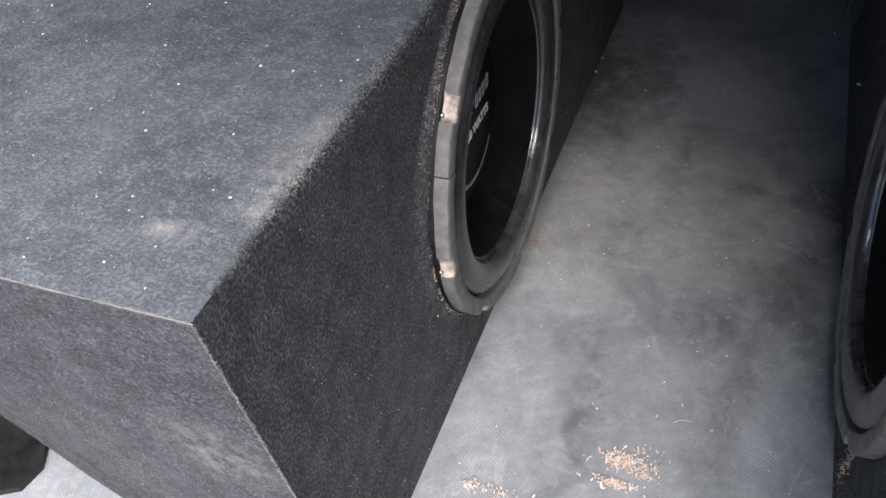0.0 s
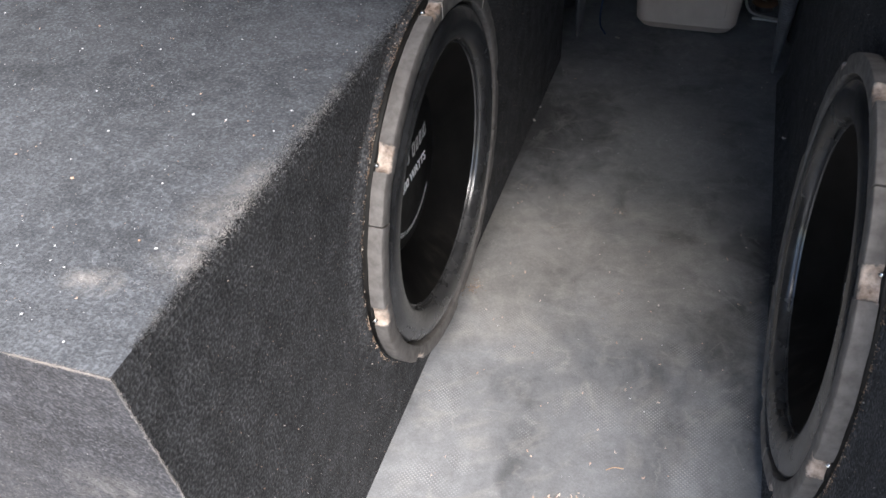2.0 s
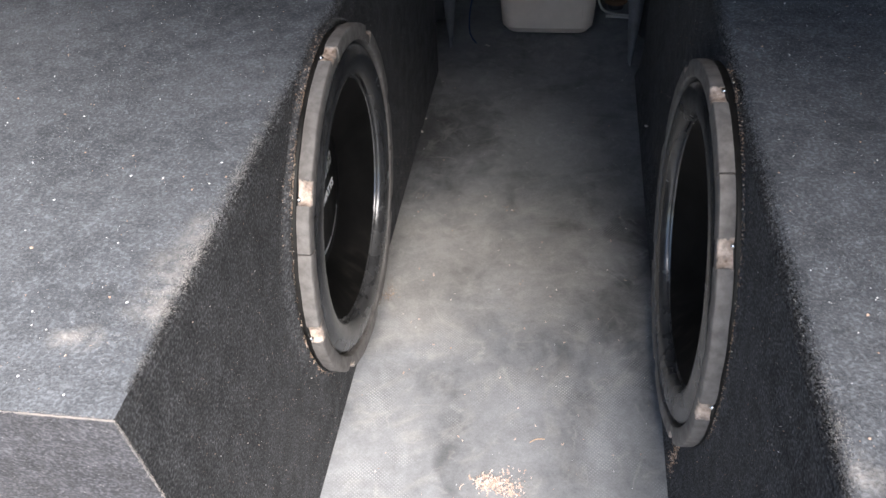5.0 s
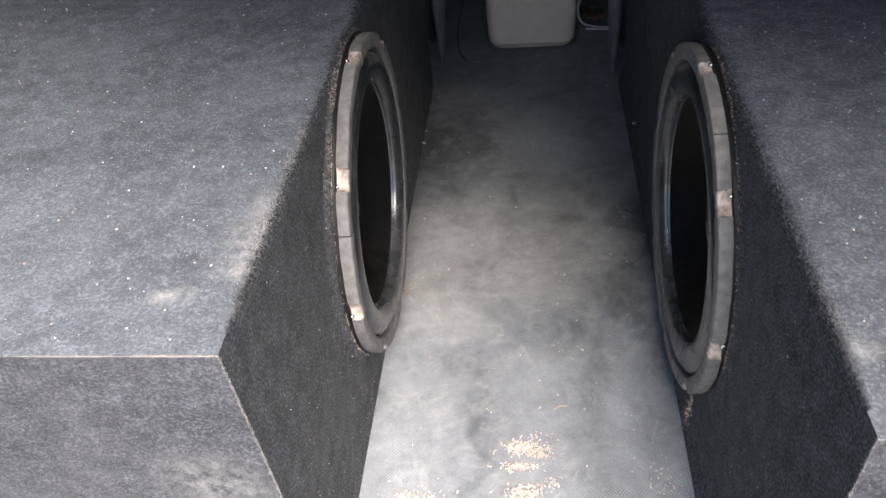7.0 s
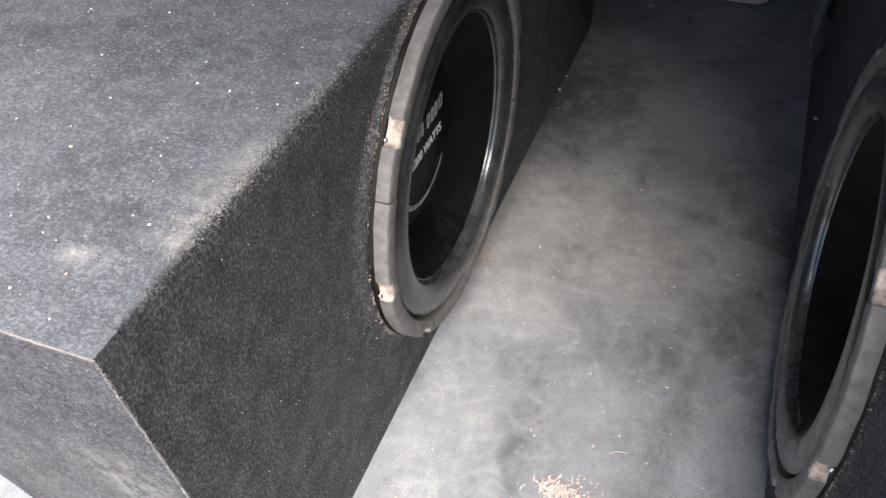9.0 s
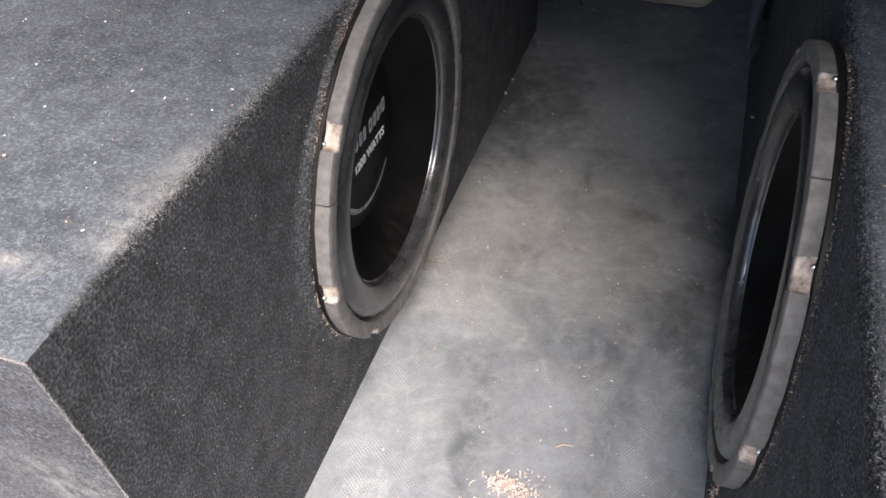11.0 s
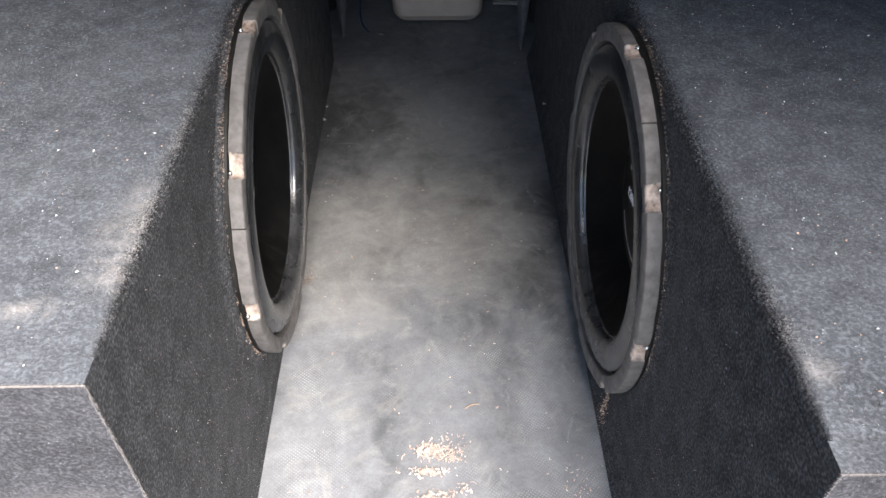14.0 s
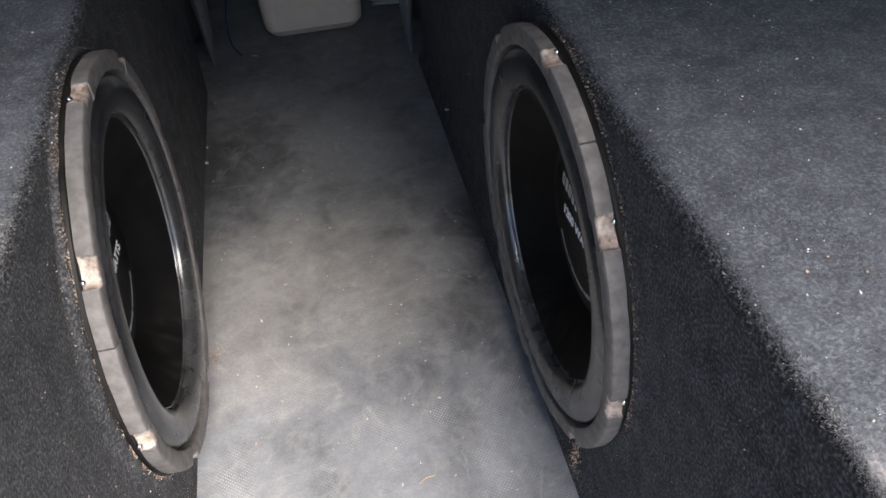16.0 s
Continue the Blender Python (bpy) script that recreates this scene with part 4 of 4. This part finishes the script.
def crumbs(places, sizes, rng):
    """Small uneven bits: a squashed eight-sided lump at each place."""
    verts, faces = [], []
    for (x, y, z), r in zip(places, sizes):
        k = len(verts)
        q = np.array([[1, 0, 0], [-1, 0, 0], [0, 1, 0], [0, -1, 0], [0, 0, 1], [0, 0, -1]]) + 0.22 * rng.normal(size=(6, 3))
        q *= r * np.array([1, 1, 0.6]) * rng.uniform(0.6, 1.25, 3)
        verts += [(x + a, y + b, z + c) for a, b, c in q]
        faces += [(k + i, k + j, k + m) if flip else (k + j, k + i, k + m) for i, j, m, flip in ((0, 2, 4, 1), (2, 1, 4, 1), (1, 3, 4, 1), (3, 0, 4, 1), (0, 2, 5, 0), (2, 1, 5, 0), (1, 3, 5, 0), (3, 0, 5, 0))]
    return verts, faces


LINT = island_material("lint", [(0.0, (0.5, 0.3, 0.2)), (0.35, (0.7, 0.5, 0.38)), (0.5, (0.75, 0.75, 0.78)), (1.0, (0.9, 0.9, 0.9))], 0.5)
FRESH = island_material("fresh_sawdust", [(0.0, (0.34, 0.20, 0.12)), (0.5, (0.62, 0.43, 0.30)), (1.0, (0.90, 0.76, 0.62))], 0.5)
SAWDUST = island_material("sawdust", [(0.0, (0.16, 0.10, 0.065)), (0.5, (0.38, 0.26, 0.18)), (0.88, (0.66, 0.51, 0.40)), (1.0, (0.92, 0.88, 0.82))], 0.4)
for sign, xw, yt, cnt in ((-1, -0.160, -0.366, 1500), (1, 0.162, -0.418, 1900)):
    pl = np.c_[xw + sign * rng.uniform(0.008, 0.36, cnt), rng.uniform(yt + 0.01, 0.35, cnt), np.full(cnt, H + 0.001)]
    sz = 0.00022 + 0.0008 * rng.random(cnt) ** 8
    quick("lint", *crumbs(pl, sz, rng), LINT, "scattered pale lint and crumbs on the carpeted top", "lint")
    pl = np.c_[xw + sign * rng.uniform(0.008, 0.36, 45), rng.uniform(yt + 0.01, 0.35, 45), np.full(45, H + 0.0012)]
    quick("lint", *crumbs(pl, 0.0004 + 0.0006 * rng.random(45) ** 3, rng), LINT, "larger pale crumbs on the carpeted top", "lint")
for sign, xw, yb, c, cnt in ((-1, -0.160, -0.32, L_C, 3000), (1, 0.162, -0.37, R_C, 2400)):
    pl = np.c_[np.full(cnt, xw - sign * 0.001), rng.uniform(yb, 0.35, cnt), rng.uniform(0.005, 0.34, cnt)]
    pl = pl[np.hypot(pl[:, 1] - c[0], pl[:, 2] - c[1]) > 0.166]
    quick("lint", *crumbs(pl, 0.00015 + 0.00045 * rng.random(len(pl)) ** 6, rng), island_material("side_lint", [(0.0, (0.22, 0.13, 0.09)), (0.6, (0.45, 0.34, 0.27)), (0.9, (0.5, 0.47, 0.45)), (1.0, (0.85, 0.85, 0.85))], 0.5), "specks of lint caught in the carpeted side", "lint")
# the carpet bulges where it is tucked in behind each rim
def reach(a):
    """How far the bulge runs out; less towards the top edge."""
    return 0.019 - 0.0155 * min(1.0, max(0.0, (abs(math.sin(a)) - 0.25) / 0.5))


def lip(r, a):
    return LIP * (0.5 + 0.5 * math.cos(math.pi * max(0.0, min(1.0, (r - 0.1606) / reach(a)))))


LIP = 0.0042
for box, sign, xw, c, low in ((boxes[0], -1, -0.160, L_C, 1.0), (boxes[1], 1, 0.162, R_C, 0.3)):
    bm = lathe([(0.1570, 0.0), (0.1570, 0.6 * LIP * low), (0.1590, LIP * low)] + [(0.1606 + k / 12, 0.0002 + low * LIP * (0.5 + 0.5 * math.cos(math.pi * k / 12))) for k in range(13)] + [(0.1606 + 1.03, 0.0)], steps=120, closed=True,
               wobble=lambda r, x, a: (r if r < 0.16 else 0.1606 + (r - 0.1606) * reach(a), x))
    bm.transform(Matrix.Translation((xw, *c)) @ Matrix.Scale(-sign, 4, (1, 0, 0)))
    part("carpet_lip", bm, CARPET, box)
    spots = []
    for a, k in zip(rng.uniform(0, 2 * math.pi, 22000), rng.random(22000)):
        r = 0.1606 + k * reach(a)
        z = c[1] + r * math.sin(a)
        if z > 0.002:
            spots.append((xw - sign * low * lip(r, a), c[0] + r * math.cos(a), z))
    fibres("carpet_pile", [worn(spots, (-sign, 0, 0), rng, 0.0009, 0.00046)], PILE_SIDE, "dark carpet pile in the shaded tone of the sides", box)
# sawdust caught round the rims
pl, sz = [], []
for a in np.r_[rng.normal(112, 13, 620), rng.normal(140, 6, 300), rng.normal(160, 8, 130), rng.normal(187, 5, 200), rng.normal(200, 9, 180), rng.uniform(90, 235, 300)]:
    if noise.noise(Vector((a * 0.21, 3, 0))) < -0.15:
        continue
    r = 0.1612 + 0.0028 * rng.random() ** 2 + (0.012 * rng.random() if rng.random() < 0.12 else 0)
    pl.append((-0.1592 + lip(r, radians(a)) + 0.0008 * rng.random(), L_C[0] + r * math.cos(radians(a)), L_C[1] + r * math.sin(radians(a))))
    sz.append(0.00013 + 0.00055 * rng.random() ** 4)
quick("sawdust", *crumbs(pl, sz, rng), SAWDUST, "brown sawdust caught round the subwoofer rim", "sawdust")
pl, sz = [], []
for i in range(700):
    a = radians(rng.choice([92, 115, 138, 160, 183]) + rng.normal(0, 7))
    r = 0.1620 + abs(rng.normal(0, 0.0028))
    pl.append((0.1612 - 0.3 * lip(r, a) - 0.0008 * rng.random(), R_C[0] + r * math.cos(a), R_C[1] + r * math.sin(a)))
    sz.append(0.0002 + 0.0005 * rng.random() ** 3)
quick("sawdust", *crumbs(pl, sz, rng), SAWDUST, "brown sawdust caught round the subwoofer rim", "sawdust")
pl, sz = [], []
for i in range(420):
    t = rng.random() ** 1.4
    pl.append((0.1606 - 0.008 * max(0, t - 0.2), R_C[0] - 0.077 - 0.008 * t + rng.normal(0, 0.0030 + 0.0035 * t), 0.034 - 0.032 * t))
    sz.append(0.0003 + 0.0006 * rng.random() ** 2)
quick("sawdust", *crumbs(pl, sz, rng), FRESH, "fresh tan sawdust trailing down the carpet under the rim", "sawdust")


def shavings(places, rng, long=0.006):
    verts, faces = [], []
    for x, y, z in places:
        ln, w, a, curl = long * rng.uniform(0.25, 1.5), rng.uniform(0.0005, 0.0015), rng.uniform(0, 2 * math.pi), rng.uniform(0.2, 1.5)
        k = len(verts)
        for i in range(4):
            t = i / 3 - 0.5
            d = Vector((math.cos(a + curl * t), math.sin(a + curl * t), 0))
            c = Vector((x, y, z + 0.0022 * rng.random() * abs(t) * 2)) + d * ln * t
            n = Vector((-d.y, d.x, 0.25 * rng.normal()))
            for side, up in ((-1, 0), (1, 0), (1, 0.0003), (-1, 0.0003)):
                verts.append(tuple(c + n * side * w / 2 + Vector((0, 0, up))))
        for i in range(3):
            p, q = k + 4 * i, k + 4 * i + 4
            for j in range(4):
                faces.append((p + j, p + (j + 1) % 4, q + (j + 1) % 4, q + j))
        faces += [(k + 3, k + 2, k + 1, k), (k + 12, k + 13, k + 14, k + 15)]
    return verts, faces


def heap(cx, cy, sx, sy, n, lift=0.001):
    return [(rng.normal(cx, sx), rng.normal(cy, sy), 0.0008 + lift * rng.random()) for i in range(n)]


SHAVE = island_material("shaving", [(0.0, (0.55, 0.39, 0.31)), (0.5, (0.74, 0.59, 0.51)), (1.0, (0.86, 0.76, 0.69))], 0.6)


def drift(spots, long):
    """Fine shavings lying in flat patches: (x, y, half width, half depth, count), with bigger curls among them."""
    places, bits = [], []
    for x, y, sx, sy, n in spots:
        places += heap(x, y, sx * 1.2, sy * 1.2, n // 6, 0.002)
        bits += heap(x, y, sx, sy, n, 0.0025)
    v, f = shavings(places, rng, long)
    v2, f2 = shavings(bits, rng, 0.0019)
    return v + v2, f + [tuple(k + len(v) for k in q) for q in f2]


quick("wood_shavings", *drift([(-0.008, -0.148, 0.006, 0.004, 190), (0.010, -0.154, 0.006, 0.004, 70), (-0.008, -0.170, 0.009, 0.0022, 110), (0.004, -0.138, 0.010, 0.006, 40)], 0.005), SHAVE, "heap of pale wood shavings on the mat", "wood shavings")
quick("wood_shavings", *drift([(-0.004, -0.200, 0.009, 0.004, 150), (0.022, -0.188, 0.006, 0.004, 24)], 0.005), SHAVE, "pale wood shavings beside the heap", "wood shavings")
quick("wood_shavings", *drift([(-0.107, -0.206, 0.013, 0.003, 60), (0.128, -0.19, 0.010, 0.012, 26)], 0.0035), SHAVE, "thin drift of pale wood shavings near the box feet", "wood shavings")
quick("wood_shavings", *shavings([(rng.uniform(-0.14, 0.14), rng.uniform(-0.26, 0.3), 0.0006) for i in range(70)], rng, 0.0025), SHAVE, "stray wood shavings strewn over the mat", "wood shavings")
quick("sawdust", *crumbs(heap(-0.146, 0.092, 0.005, 0.007, 150, 0.002) + heap(-0.132, 0.285, 0.006, 0.006, 30) + heap(-0.02, 0.262, 0.004, 0.004, 25) + heap(-0.11, -0.20, 0.02, 0.008, 40), 0.0003 + 0.0006 * rng.random(245) ** 2, rng), SAWDUST, "small spills of sawdust on the mat", "sawdust")
quick("lint", *crumbs([(rng.uniform(-0.15, 0.15), rng.uniform(-0.28, 0.66), 0.0006) for i in range(190)], 0.0003 + 0.0008 * rng.random(190) ** 3, rng), LINT, "pale specks of grit on the mat", "grit")
quick("lint", *crumbs([(-0.158, 0.432, 0.003), (-0.158, 0.47, 0.002), (0.157, 0.416, 0.036), (-0.09, 0.71, 0.001), (-0.086, 0.708, 0.001), (0.133, 0.60, 0.002), (0.14, 0.615, 0.003), (-0.07, 0.10, 0.001), (0.046, 0.116, 0.0012)], np.array([3.2, 1.8, 3.0, 2.6, 2.4, 1.6, 1.6, 1.2, 1.6]) * 0.001, rng), CHIP, "white chips lying along the box feet", "grit")
tagged(part("straw", tube([(0.027, -0.098, 0.0016), (0.033, -0.094, 0.0022), (0.041, -0.0925, 0.0014)], 0.0005, 6), WOOD), "thin pale splinter lying on the mat", "splinter")
